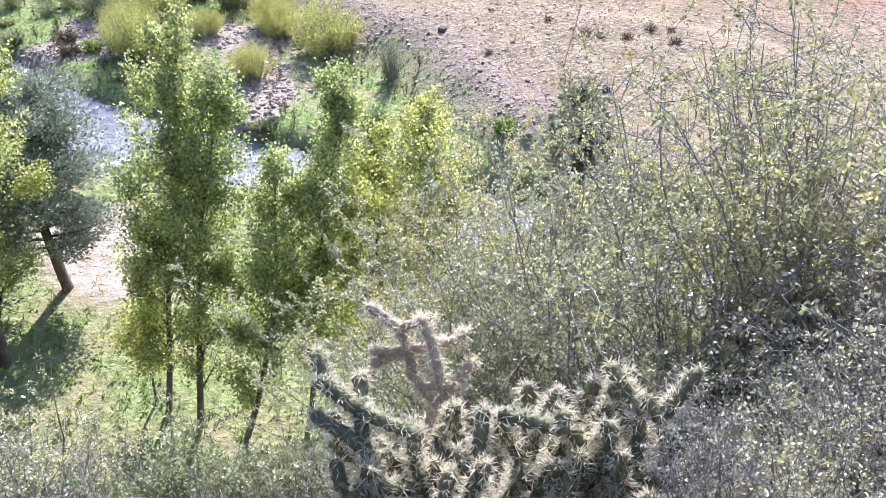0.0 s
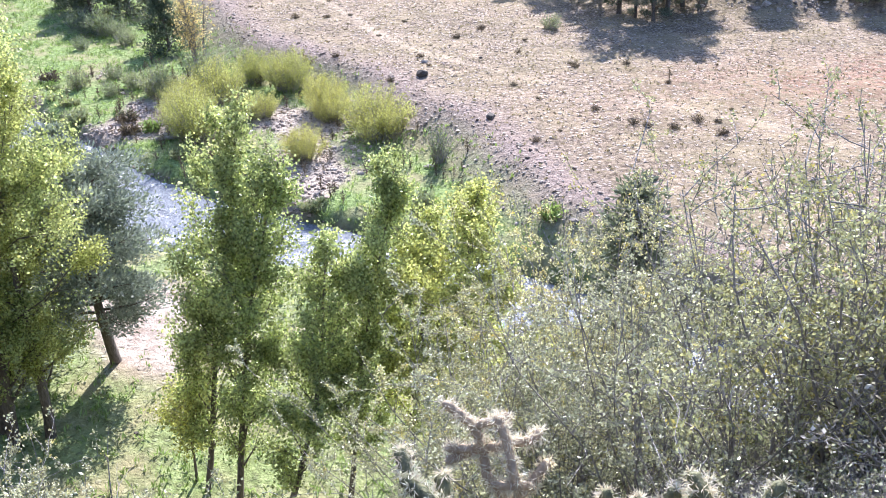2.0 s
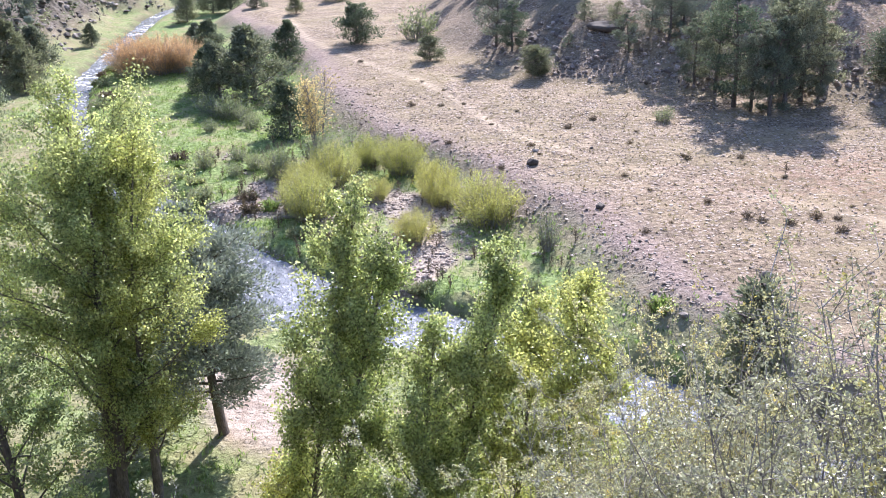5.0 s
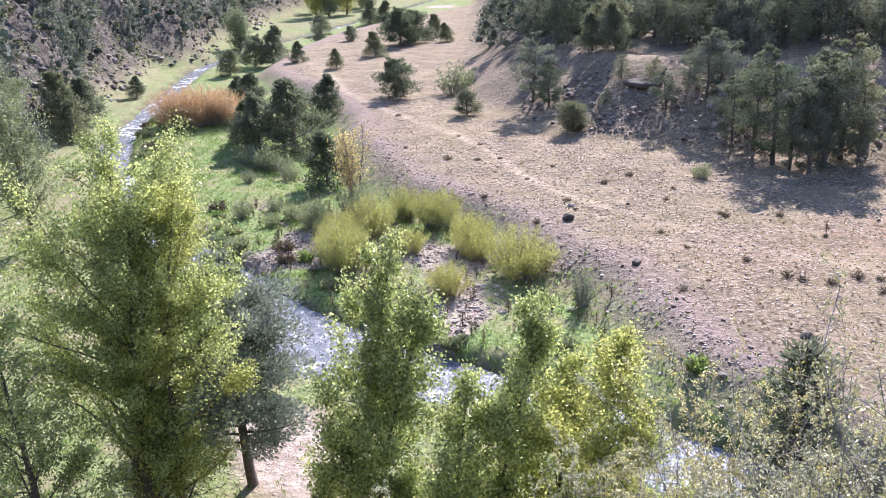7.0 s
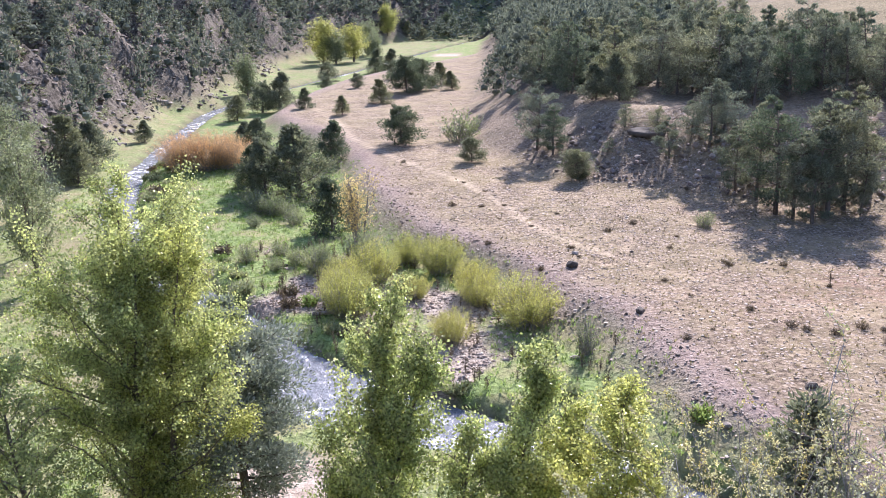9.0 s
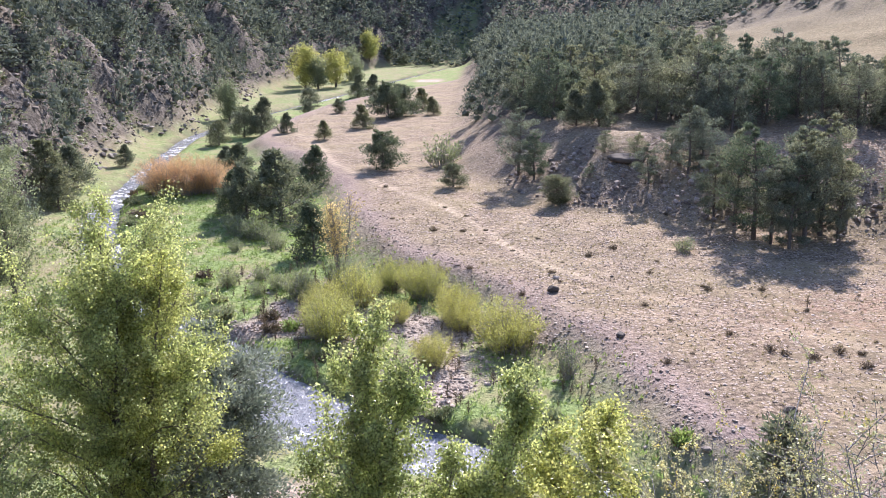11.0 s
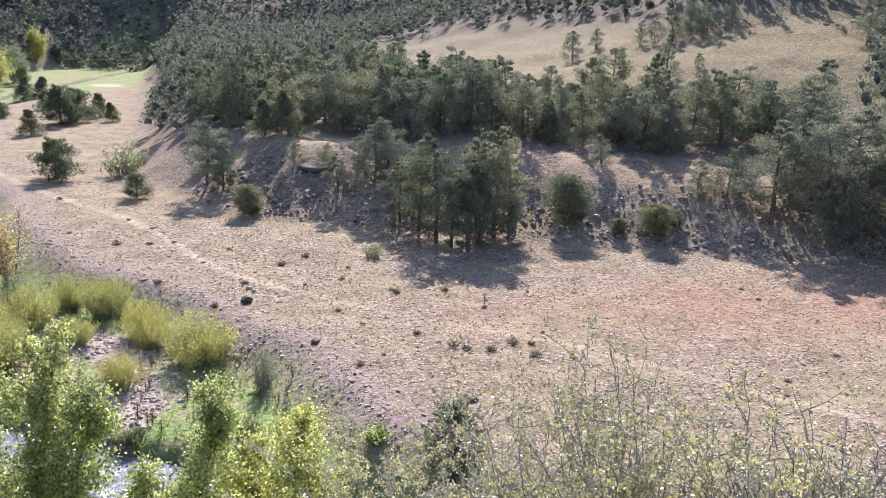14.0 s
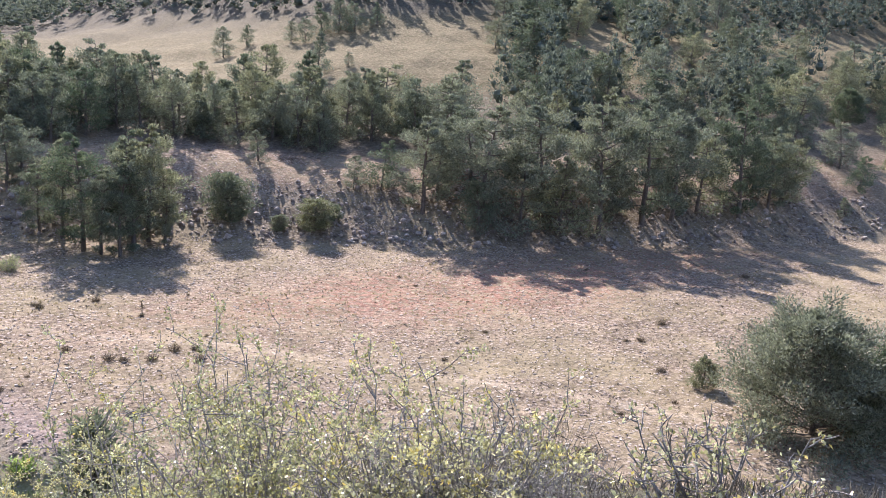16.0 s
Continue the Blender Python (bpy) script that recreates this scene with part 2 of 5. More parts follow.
M_STEM = bark_material("shrub_stem", (0.14, 0.125, 0.115), (0.50, 0.465, 0.44), 14)
M_DEADWOOD = bark_material("bleached_deadwood", (0.22, 0.19, 0.17), (0.46, 0.41, 0.37))
M_STONE = stone_material("pink_grey_stones", (0.24, 0.18, 0.14), (0.42, 0.33, 0.265), (0.60, 0.505, 0.42))
M_DARKSTONE = stone_material("dark_basalt_stones", (0.075, 0.06, 0.05), (0.19, 0.158, 0.132), (0.38, 0.33, 0.285))
M_BENCHSTONE = stone_material("bench_rubble", (0.15, 0.115, 0.095), (0.31, 0.25, 0.21), (0.50, 0.42, 0.36))
M_CHOLLA = bark_material("cholla_skin", (0.07, 0.075, 0.04), (0.27, 0.26, 0.13), 10, 0.7)
M_CHOLLADRY = bark_material("dry_cholla_skin", (0.34, 0.26, 0.18), (0.60, 0.48, 0.35), 10, 0.8)
M_SPINE = leaf_material("cholla_spines", (0.66, 0.56, 0.47), (0.90, 0.82, 0.74), through=0.4, rough=0.35)

# ---- the lie of the land, from a few lines in plan ----
CREEK = [(48, -22), (30, 2), (19, 16), (13, 23), (10, 26.3), (6.4, 28.6), (0.6, 32.8), (-4.3, 35.6), (-8.0, 36.6), (-11.4, 38.8), (-15.8, 43.2),
         (-20.5, 48.5), (-28, 56), (-36, 67), (-42, 79), (-45, 90.5), (-49.7, 111), (-55, 137), (-50, 168), (-43, 212), (-36, 263), (-22, 330), (0, 420)]
BANK = [(60, -20), (41, 2), (24, 17), (15.8, 23.6), (9.4, 29.8), (5.4, 34.6), (3.5, 39.2), (2.2, 44), (-1.2, 49.5), (-6.5, 56.5), (-12, 62),
        (-15, 68), (-19, 79), (-25, 96), (-36, 110), (-41, 120), (-42, 148), (-39, 170), (-33, 190), (-24, 212), (-16, 245), (5, 320)]
TOE = [(170, 10), (110, 37), (84, 44.5), (74, 47.6), (62, 49), (51, 52.5), (41, 56.5), (32, 60), (22, 64.5), (13, 69), (1, 75), (-5, 83),
       (-12.5, 97), (-14, 125), (-17, 160), (-20, 205), (-26, 260), (-26, 330), (-30, 420)]
WALL = [(-44, -30), (-36, 30), (-42, 55), (-49.5, 82.5), (-51, 98), (-54.5, 120), (-59, 150), (-64, 204), (-64, 236), (-48, 300), (-20, 380)]
FOOT = [(70, -50), (40, -15), (22, 7), (11, 18), (3, 19.5), (-3, 18), (-10, 17.5), (-20, 15), (-40, 8), (-90, -10)]
TRAIL = [(-40, 132), (-26.9, 107.9), (-22.7, 95.9), (-14.5, 83.7), (-8.7, 75.9), (-4.7, 68.3), (-0.6, 59.5), (3.4, 55), (8.8, 50.3), (13.2, 46.1), (18.1, 43.3), (27, 33.2), (32, 28.2), (46, 10)]


def smooth_line(points):
    p = np.array(points, float)
    for _ in range(2):
        p = np.concatenate([p[:1], np.stack([0.75 * p[:-1] + 0.25 * p[1:], 0.25 * p[:-1] + 0.75 * p[1:]], 1).reshape(-1, 2), p[-1:]])
    return p


LINES = {name: smooth_line(v) for name, v in dict(creek=CREEK, bank=BANK, toe=TOE, wall=WALL, foot=FOOT, trail=TRAIL).items()}


def off_line(name, x, y):
    """Signed distance from a line in plan, positive to the right of its way."""
    line = LINES[name]
    best = np.full(x.shape, 1e9)
    side = np.ones(x.shape)
    for a, b in zip(line[:-1], line[1:]):
        d = b - a
        vx, vy = x - a[0], y - a[1]
        k = np.clip((vx * d[0] + vy * d[1]) / (d @ d), 0, 1)
        q = (vx - k * d[0]) ** 2 + (vy - k * d[1]) ** 2
        nearer = q < best
        best = np.where(nearer, q, best)
        side = np.where(nearer, np.where(d[0] * vy - d[1] * vx > 0, -1.0, 1.0), side)
    return np.sqrt(best) * side


def step(a, b, v):
    k = np.clip((v - a) / (b - a), 0, 1)
    return k * k * (3 - 2 * k)


def lattice(i, j, seed):
    n = (i.astype(np.int64) * 374761393 + j.astype(np.int64) * 668265263 + seed * 1442695041) & 0x7FFFFFFF
    n = ((n ^ (n >> 13)) * 1274126177) & 0x7FFFFFFF
    return ((n ^ (n >> 16)) & 0xFFFF) / 65535.0


def bumps(x, y, size, seed=1, octaves=3):
    total, amp, norm = np.zeros(x.shape), 1.0, 0.0
    for o in range(octaves):
        u, v = x / size * 2 ** o + 17.3 * o, y / size * 2 ** o + 5.1 * o
        i, j = np.floor(u), np.floor(v)
        fu, fv = u - i, v - j
        fu, fv = fu * fu * (3 - 2 * fu), fv * fv * (3 - 2 * fv)
        s = seed + 31 * o
        a = lattice(i, j, s) * (1 - fu) + lattice(i + 1, j, s) * fu
        b = lattice(i, j + 1, s) * (1 - fu) + lattice(i + 1, j + 1, s) * fu
        total += amp * (a * (1 - fv) + b * fv)
        norm += amp
        amp *= 0.5
    return total / norm * 2 - 1


def wood_edge(x):
    """How far behind the foot of the bench the upper woods begin, above the golden slope."""
    return np.interp(x, [14, 22, 38, 52, 62, 70, 80, 95], [36, 42, 60, 73, 80, 83, 78, 74])


WATER = -2.15


def land(x, y):
    """Height of the ground and the masks of its covers at plan positions x, y."""
    x, y = np.asarray(x, float), np.asarray(y, float)
    wob = bumps(x, y, 6, 3) * 0.8
    sc = off_line("creek", x, y)
    sb = off_line("bank", x, y) + wob * 0.8
    st = off_line("toe", x, y) + wob
    sw = -off_line("wall", x, y) + bumps(x, y, 14, 5) * 4
    sf = -off_line("foot", x, y) + bumps(x, y, 5, 9) * 0.4
    up = step(-2.0, 2.0, sb)
    z = -1.5 + 1.5 * up + 0.012 * np.clip(sb, 0, 60) + bumps(x, y, 9, 2) * 0.18 + bumps(x, y, 1.7, 4, 2) * 0.05
    # channel of the creek
    half = 1.75 - 0.35 * step(44, 60, y) - 0.35 * step(80, 100, y) + bumps(x, y, 7, 8) * 0.4 + 0.95 * np.exp(-(((x + 10.5) / 4.5) ** 2 + ((y - 37.5) / 5) ** 2))
    bed = -2.55 + 0.12 * bumps(x, y, 1.2, 7, 2)
    k = step(half - 0.5, half + 1.1, np.abs(sc))
    z = bed * (1 - k) + z * k
    # bench above the flat, then the hill and the far hills
    s = np.clip(st, 0, None)
    right = step(40, 95, x)
    z = z + (5.0 + 0.6 * bumps(x, y, 12, 6)) * step(-0.5, 12.5, s) + (0.065 + 0.16 * right) * np.clip(s - 11, 0, 230) + 0.05 * np.clip(s - 28, 0, 80)
    z = z + 0.10 * np.clip(s - 75, 0, 200) + 0.12 * np.clip(s - 190, 0, 120)
    z = z + step(10, 60, s) * bumps(x, y, 45, 12) * 3.0 + step(0, 8, s) * bumps(x, y, 4, 14) * 0.35
    # canyon wall across the creek
    w = np.clip(sw, 0, None)
    crag = step(1, 14, w)
    z = z + 0.78 * np.clip(w, 0, 45) + 0.4 * np.clip(w - 45, 0, 70) + crag * (bumps(x, y, 20, 15, 4) * 7.0 + (0.5 - np.abs(bumps(x, y, 10, 16, 4))) * 7.0 + step(0.0, 0.1, bumps(x, y, 12, 18, 4)) * 3.4 + step(0.05, 0.12, bumps(x, y, 5, 20, 3)) * 1.3)
    # the valley closes far up
    z = z + 0.28 * np.clip(y - 290, 0, 160) * step(290, 340, y)
    # the slope under the camera
    f = np.clip(sf, 0, None)
    hill = np.where(f < 16.6, 0.97 * f, 16.1 + 0.9 * (1 - np.exp(-np.clip(f - 16.6, 0, None) / 0.9)) + 0.12 * np.clip(f - 16.6, 0, None))
    hill = hill * step(0, 1.5, f) + 1.2 * np.exp(-((x - 4) / 2.6) ** 2 - ((y - 4.5) / 3.0) ** 2)
    z = z + hill + step(1, 5, f) * (bumps(x, y, 2.2, 19) * 0.22) * step(1.5, 4.0, np.hypot(x, y))
    near_bank = step(0.2, 1.5, np.abs(sc) - half) * (1 - step(3, 9, np.abs(sc) - half))
    flat = (1 - step(0, 3, st)) * (1 - step(0, 3, sw)) * (1 - step(0, 1.5, sf))
    low = (1 - up) * flat
    dist = np.hypot(x, y)
    bar = step(0.05, 0.4, bumps(x, y, 5, 22) + 0.5 * np.exp(-(((x + 14) / 6) ** 2 + ((y - 50.5) / 4) ** 2)) + 0.5 * np.exp(-(((x + 6) / 3) ** 2 + ((y - 42.5) / 4) ** 2))
               - 0.9 * step(58, 66, y) - 0.25 * near_bank - 0.7 * step(0.5, 2, x) - 0.5 * np.exp(-(((x - 2) / 3) ** 2 + ((y - 41) / 5) ** 2)))
    # first term: sand by the creek; second: a plain pale patch far up
    sand_and_pale = np.clip(1.5 * np.exp(-(((x + 9.6 + 0.6 * (y - 29)) / 2.6) ** 4 + ((y - 28.6) / 2.9) ** 4)) * (0.9 + 0.5 * bumps(x, y, 2.5, 39)) + 1.3 * np.exp(-(((x + 30) / 3.4) ** 4 + ((y - 234) / 4.5) ** 4)), 0, 1) * low
    grass = low * (1 - bar * (sc > 0)) * (1 - 0.95 * sand_and_pale) * np.where(sc > 0, 1.0, 0.72 + 0.28 * bumps(x, y, 3, 25))
    st_trail = np.abs(off_line("trail", x, y) + 0.3 * bumps(x, y, 5, 28))
    trail = (1 - step(0.14, 0.42, st_trail)) * up * flat * (0.6 + 0.4 * step(-0.2, 0.3, bumps(x, y, 3, 38))) * np.where(x > 3, 0.55 + 0.3 * step(22, 28, x), 1.0)
    red = np.clip(1.5 * np.exp(-(((x - 40) / 21) ** 2 + ((y - 47.5) / 6.0) ** 2)) * flat * (0.75 + 0.55 * bumps(x, y, 4, 30)) + 0.3 * step(6, 9, s) * (1 - step(15, 20, s)) * step(16, 22, x), 0, 1)
    rock = np.clip(step(0, 4, w) + 0.35 * step(0.5, 2.5, s) * (1 - step(7, 11, s)) * step(-0.5, 0.2, bumps(x, y, 9, 33) + 0.3 * right), 0, 1)
    rubble = np.clip(step(-1.6, -0.4, sb) * (1 - step(1.4, 4.5, sb)), 0, 1) * flat * (0.75 + 0.4 * bumps(x, y, 4, 36))
    golden = np.clip(step(30, 42, s) * (1 - 0.6 * step(120, 180, s)), 0, 1)
    slope = step(0.3, 2, sf)
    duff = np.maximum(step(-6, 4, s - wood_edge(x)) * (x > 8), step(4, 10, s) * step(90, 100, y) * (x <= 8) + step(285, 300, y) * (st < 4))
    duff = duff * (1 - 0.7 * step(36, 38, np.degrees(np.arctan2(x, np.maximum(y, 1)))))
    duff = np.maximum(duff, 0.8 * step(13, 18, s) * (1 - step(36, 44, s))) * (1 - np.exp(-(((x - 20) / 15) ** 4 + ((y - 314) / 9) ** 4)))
    return dict(z=z, sc=sc, sb=sb, st=st, sw=sw, sf=sf, half=half, grass=np.clip(grass, 0, 1), sand_and_pale=np.clip(sand_and_pale, 0, 1), bar=low * bar * (sc > 0) * (1 - sand_and_pale),
                trail=np.clip(trail, 0, 1), red=np.clip(red, 0, 1), rock=rock, rubble=np.clip(rubble, 0, 1), golden=golden, slope=slope, duff=np.clip(duff, 0, 1), up=up * flat)


def ground_at(x, y):
    return float(land(np.array([x]), np.array([y]))["z"][0])

# ---- ground sheet and water ----
def quads_mesh(name, verts, faces, mat, smooth=False):
    """A mesh from arrays, all faces with the same number of corners."""
    me = bpy.data.meshes.new(name)
    verts, faces = np.asarray(verts, np.float32), np.asarray(faces, np.int32)
    n, k = faces.shape
    me.vertices.add(len(verts))
    me.vertices.foreach_set("co", verts.ravel())
    me.loops.add(n * k)
    me.loops.foreach_set("vertex_index", faces.ravel())
    me.polygons.add(n)
    me.polygons.foreach_set("loop_start", np.arange(n, dtype=np.int32) * k)
    me.polygons.foreach_set("use_smooth", np.full(n, smooth))
    me.materials.append(mat)
    me.update(calc_edges=True)
    me.validate()
    return me


def spread(lo, a, b, hi, fine, grow):
    """Coordinates with even fine steps from a to b, then ever larger ones out to lo and hi."""
    mid = list(np.arange(a, b, fine))
    left, s = [a], fine
    while left[-1] > lo:
        s *= grow
        left.append(left[-1] - s)
    right, s = [b], fine
    while right[-1] < hi:
        s *= grow
        right.append(right[-1] + s)
    return np.array(left[:0:-1] + mid + right)


gx = spread(-900, -34, 60, 900, 0.48, 1.03)
gy = spread(-300, 0, 74, 1100, 0.48, 1.022)
GX, GY = np.meshgrid(gx, gy)
cover = land(GX.ravel(), GY.ravel())
nx, ny = len(gx), len(gy)
cell = (np.arange(nx - 1)[None, :] + np.arange(ny - 1)[:, None] * nx).ravel()
ground_mesh = quads_mesh("ground", np.stack([GX.ravel(), GY.ravel(), cover["z"]], 1), np.stack([cell, cell + 1, cell + 1 + nx, cell + nx], 1), M_GROUND, True)
cover["wet"] = np.clip(1 - step(0.0, 0.5, np.abs(cover["sc"]) - cover["half"]), 0, 1) * (1 - np.clip(cover["sw"], 0, 1)) * (1 - np.clip(cover["sf"], 0, 1))
for key in ("grass", "sand_and_pale", "bar", "trail", "red", "rock", "rubble", "golden", "duff", "slope", "up", "wet"):
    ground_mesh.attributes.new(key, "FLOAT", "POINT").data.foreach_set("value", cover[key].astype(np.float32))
ground = tagged(new("ground", ground_mesh), "stony dry valley floor with green creek meadow and rising hillsides", "ground", kind="structure")


def creek_surface():
    line = LINES["creek"]
    pts = [line[0]]
    for a, b in zip(line[:-1], line[1:]):
        n = max(1, int(np.hypot(*(b - a)) / 0.5))
        pts += [a + (b - a) * i / n for i in range(1, n + 1)]
    pts = np.array(pts)
    pts = pts[pts[:, 1] > -15]
    d = np.gradient(pts, axis=0)
    d /= np.linalg.norm(d, axis=1)[:, None]
    side = np.stack([d[:, 1], -d[:, 0]], 1)
    across = np.linspace(-4.4, 4.4, 19)
    v = pts[:, None, :] + side[:, None, :] * across[None, :, None]
    x, y = v[..., 0].ravel(), v[..., 1].ravel()
    z = WATER + 0.05 * bumps(x, y, 0.9, 41, 3) + 0.03 * bumps(x, y, 3, 43, 2)
    k = len(across)
    c = (np.arange(k - 1)[None, :] + np.arange(len(pts) - 1)[:, None] * k).ravel()
    return quads_mesh("water", np.stack([x, y, z], 1), np.stack([c, c + 1, c + 1 + k, c + k], 1), M_WATER, True)


tagged(new("water", creek_surface()), "shallow rippling creek with white riffles and sun glitter", "water", kind="structure")

# ---- plants ----
def unit(v):
    return v / np.maximum(np.linalg.norm(v, axis=-1, keepdims=True), 1e-9)


def tubes(paths, sides=6):
    """Tapered round limbs: each path is (points, radii)."""
    verts, faces, base = [], [], 0
    ang = np.linspace(0, 2 * np.pi, sides, endpoint=False)
    for pts, rad in paths:
        pts, rad = np.asarray(pts, float), np.asarray(rad, float)
        d = unit(np.gradient(pts, axis=0))
        ref = np.where(np.abs(d[:, 2:3]) > 0.9, np.array([[1.0, 0, 0]]), np.array([[0, 0, 1.0]]))
        u = unit(np.cross(d, ref))
        w = np.cross(d, u)
        ring = pts[:, None] + rad[:, None, None] * (np.cos(ang)[None, :, None] * u[:, None] + np.sin(ang)[None, :, None] * w[:, None])
        n = len(pts)
        verts.append(ring.reshape(-1, 3))
        i = np.arange(sides)
        for k in range(n - 1):
            a = base + k * sides
            faces.append(np.stack([a + i, a + (i + 1) % sides, a + sides + (i + 1) % sides, a + sides + i], 1))
        base += n * sides
    return np.concatenate(verts), np.concatenate(faces)


def blades(rng, centres, along, length, width, spin=1.0):
    """Pointed leaves, one folded face each, that start at centres and lie along a way."""
    n = len(centres)
    along = unit(along)
    side = unit(np.cross(along, rng.normal(size=(n, 3))))
    up = np.cross(side, along)
    L = (length * rng.uniform(0.7, 1.3, n))[:, None]
    W = (width * rng.uniform(0.7, 1.3, n))[:, None]
    mid = centres + along * L * 0.45
    v = np.stack([centres, mid + side * W * 0.5 + up * W * 0.12, centres + along * L, mid - side * W * 0.5 + up * W * 0.12], 1)
    return v.reshape(-1, 3), np.arange(4 * n).reshape(n, 4)


def cube_ball():
    """A round body of 24 four-sided faces."""
    spots, faces = {}, []
    for axis in range(3):
        for side in (-1, 1):
            for i in (-1, 0):
                for j in (-1, 0):
                    ring = []
                    for a, b in ((i, j), (i + 1, j), (i + 1, j + 1), (i, j + 1)):
                        p = [a, b]
                        p.insert(axis, side)
                        ring.append(spots.setdefault(tuple(p), len(spots)))
                    faces.append(ring if side * (-1) ** axis > 0 else ring[::-1])
    return unit(np.array(list(spots), float)), np.array(faces)


CUBE_V, CUBE_F = cube_ball()


def limb(rng, start, way, length, r0, r1, n=6, sway=0.12, lift=0.0):
    pts = [np.array(start, float)]
    way = unit(np.array(way, float))
    for _ in range(n - 1):
        way = unit(way + rng.normal(size=3) * sway + np.array([0, 0, lift]))
        pts.append(pts[-1] + way * length / (n - 1))
    return np.array(pts), np.linspace(r0, r1, n)


def mesh_part(name, mesh, parent, label=""):
    ob = new(name, mesh)
    ob.parent = parent
    if label:
        ob["label"] = label
    return ob


def thing(name, label, category, group=""):
    return tagged(new(name), label, category, group)


def along_path(rng, path, n, lo=0.3):
    pts = path[0]
    k = rng.uniform(lo, 1, n) * (len(pts) - 1)
    i = np.minimum(k.astype(int), len(pts) - 2)
    f = (k - i)[:, None]
    return pts[i] * (1 - f) + pts[i + 1] * f


def broadleaf(name, seed, height, spread_, leaf, count, mat, bark, label, category, bare=0.2, lean=(0, 0), trunk=0.16, stems=1, twigs=5, tall=1.0, group=""):
    """A deciduous tree: one or more tapered trunks, rising limbs, twigs, and single leaves about the twigs."""
    rng = np.random.default_rng(seed)
    root = thing(name, label, category, group)
    wood, homes = [], []
    for s in range(stems):
        a = rng.uniform(0, 6.28)
        foot = np.array([np.cos(a), np.sin(a), 0]) * (0.0 if stems == 1 else rng.uniform(0.1, 0.35))
        way = np.array([lean[0], lean[1], 1.0]) + (0 if stems == 1 else 0.10 * np.array([np.cos(a), np.sin(a), 0]))
        h = height * (1.0 if s == 0 else rng.uniform(0.7, 0.98))
        trunk_path = limb(rng, foot - np.array([0, 0, 0.15]), way, h * 0.97, trunk * (1 if s == 0 else 0.75), 0.012, 12, 0.035, 0.0)
        drift = trunk_path[0][-1] - trunk_path[0][0] - unit(way) * h * 0.97
        trunk_path[0][:] -= np.linspace(0, 1, 12)[:, None] * drift
        wood.append(trunk_path)
        n_l = int(14 + height * 3.2)
        for i in range(n_l):
            k = bare + (1 - bare) * (i + rng.uniform(0, 1)) / n_l
            k = min(k, 0.985)
            j = k * 11
            p = trunk_path[0][int(j)] * (1 - j % 1) + trunk_path[0][min(int(j) + 1, 11)] * (j % 1)
            az = i * 2.4 + rng.uniform(-0.5, 0.5)
            reach = spread_ * (0.24 + 0.9 * np.sin(np.pi * min(1, (k - bare) / (1 - bare) * 0.83 + 0.17))) * rng.uniform(0.42, 1.32) / (1.0 if stems == 1 else 1.35)
            l = limb(rng, p, (np.cos(az), np.sin(az), rng.uniform(0.5, 1.2) * tall), reach, max(0.012, trunk * 0.33 * (1 - k)), 0.006, 6, 0.14, 0.06)
            wood.append(l)
            lush = (rng.gamma(3.0, 0.3) + 0.12) * (0.06 + (reach / spread_) ** 1.2)
            homes.append((l, 0.6 * lush))
            for _ in range(twigs):
                q = along_path(rng, l, 1, 0.35)[0]
                tw = limb(rng, q, rng.normal(size=3) * 0.6 + np.array([np.cos(az), np.sin(az), 0.55 * tall]), reach * rng.uniform(0.25, 0.5), 0.008, 0.003, 4, 0.2)
                wood.append(tw)
                homes.append((tw, 1.4 * lush))
    weights = np.array([len(h[0][0]) * h[1] for h in homes])
    share = rng.multinomial(count, weights / weights.sum())
    cen = np.concatenate([along_path(rng, h[0], n, 0.15) + rng.normal(size=(n, 3)) * leaf * 1.6 for h, n in zip(homes, share) if n])
    way = rng.normal(size=(len(cen), 3)) + np.array([0, 0, -0.35])
    v, f = tubes(wood, 5)
    mesh_part("trunk", quads_mesh(name + "_trunk", v, f, bark, True), root)
    v, f = blades(rng, cen, way, leaf, leaf * 0.8)
    mesh_part("crown", quads_mesh(name + "_crown", v, f, mat), root)
    return root


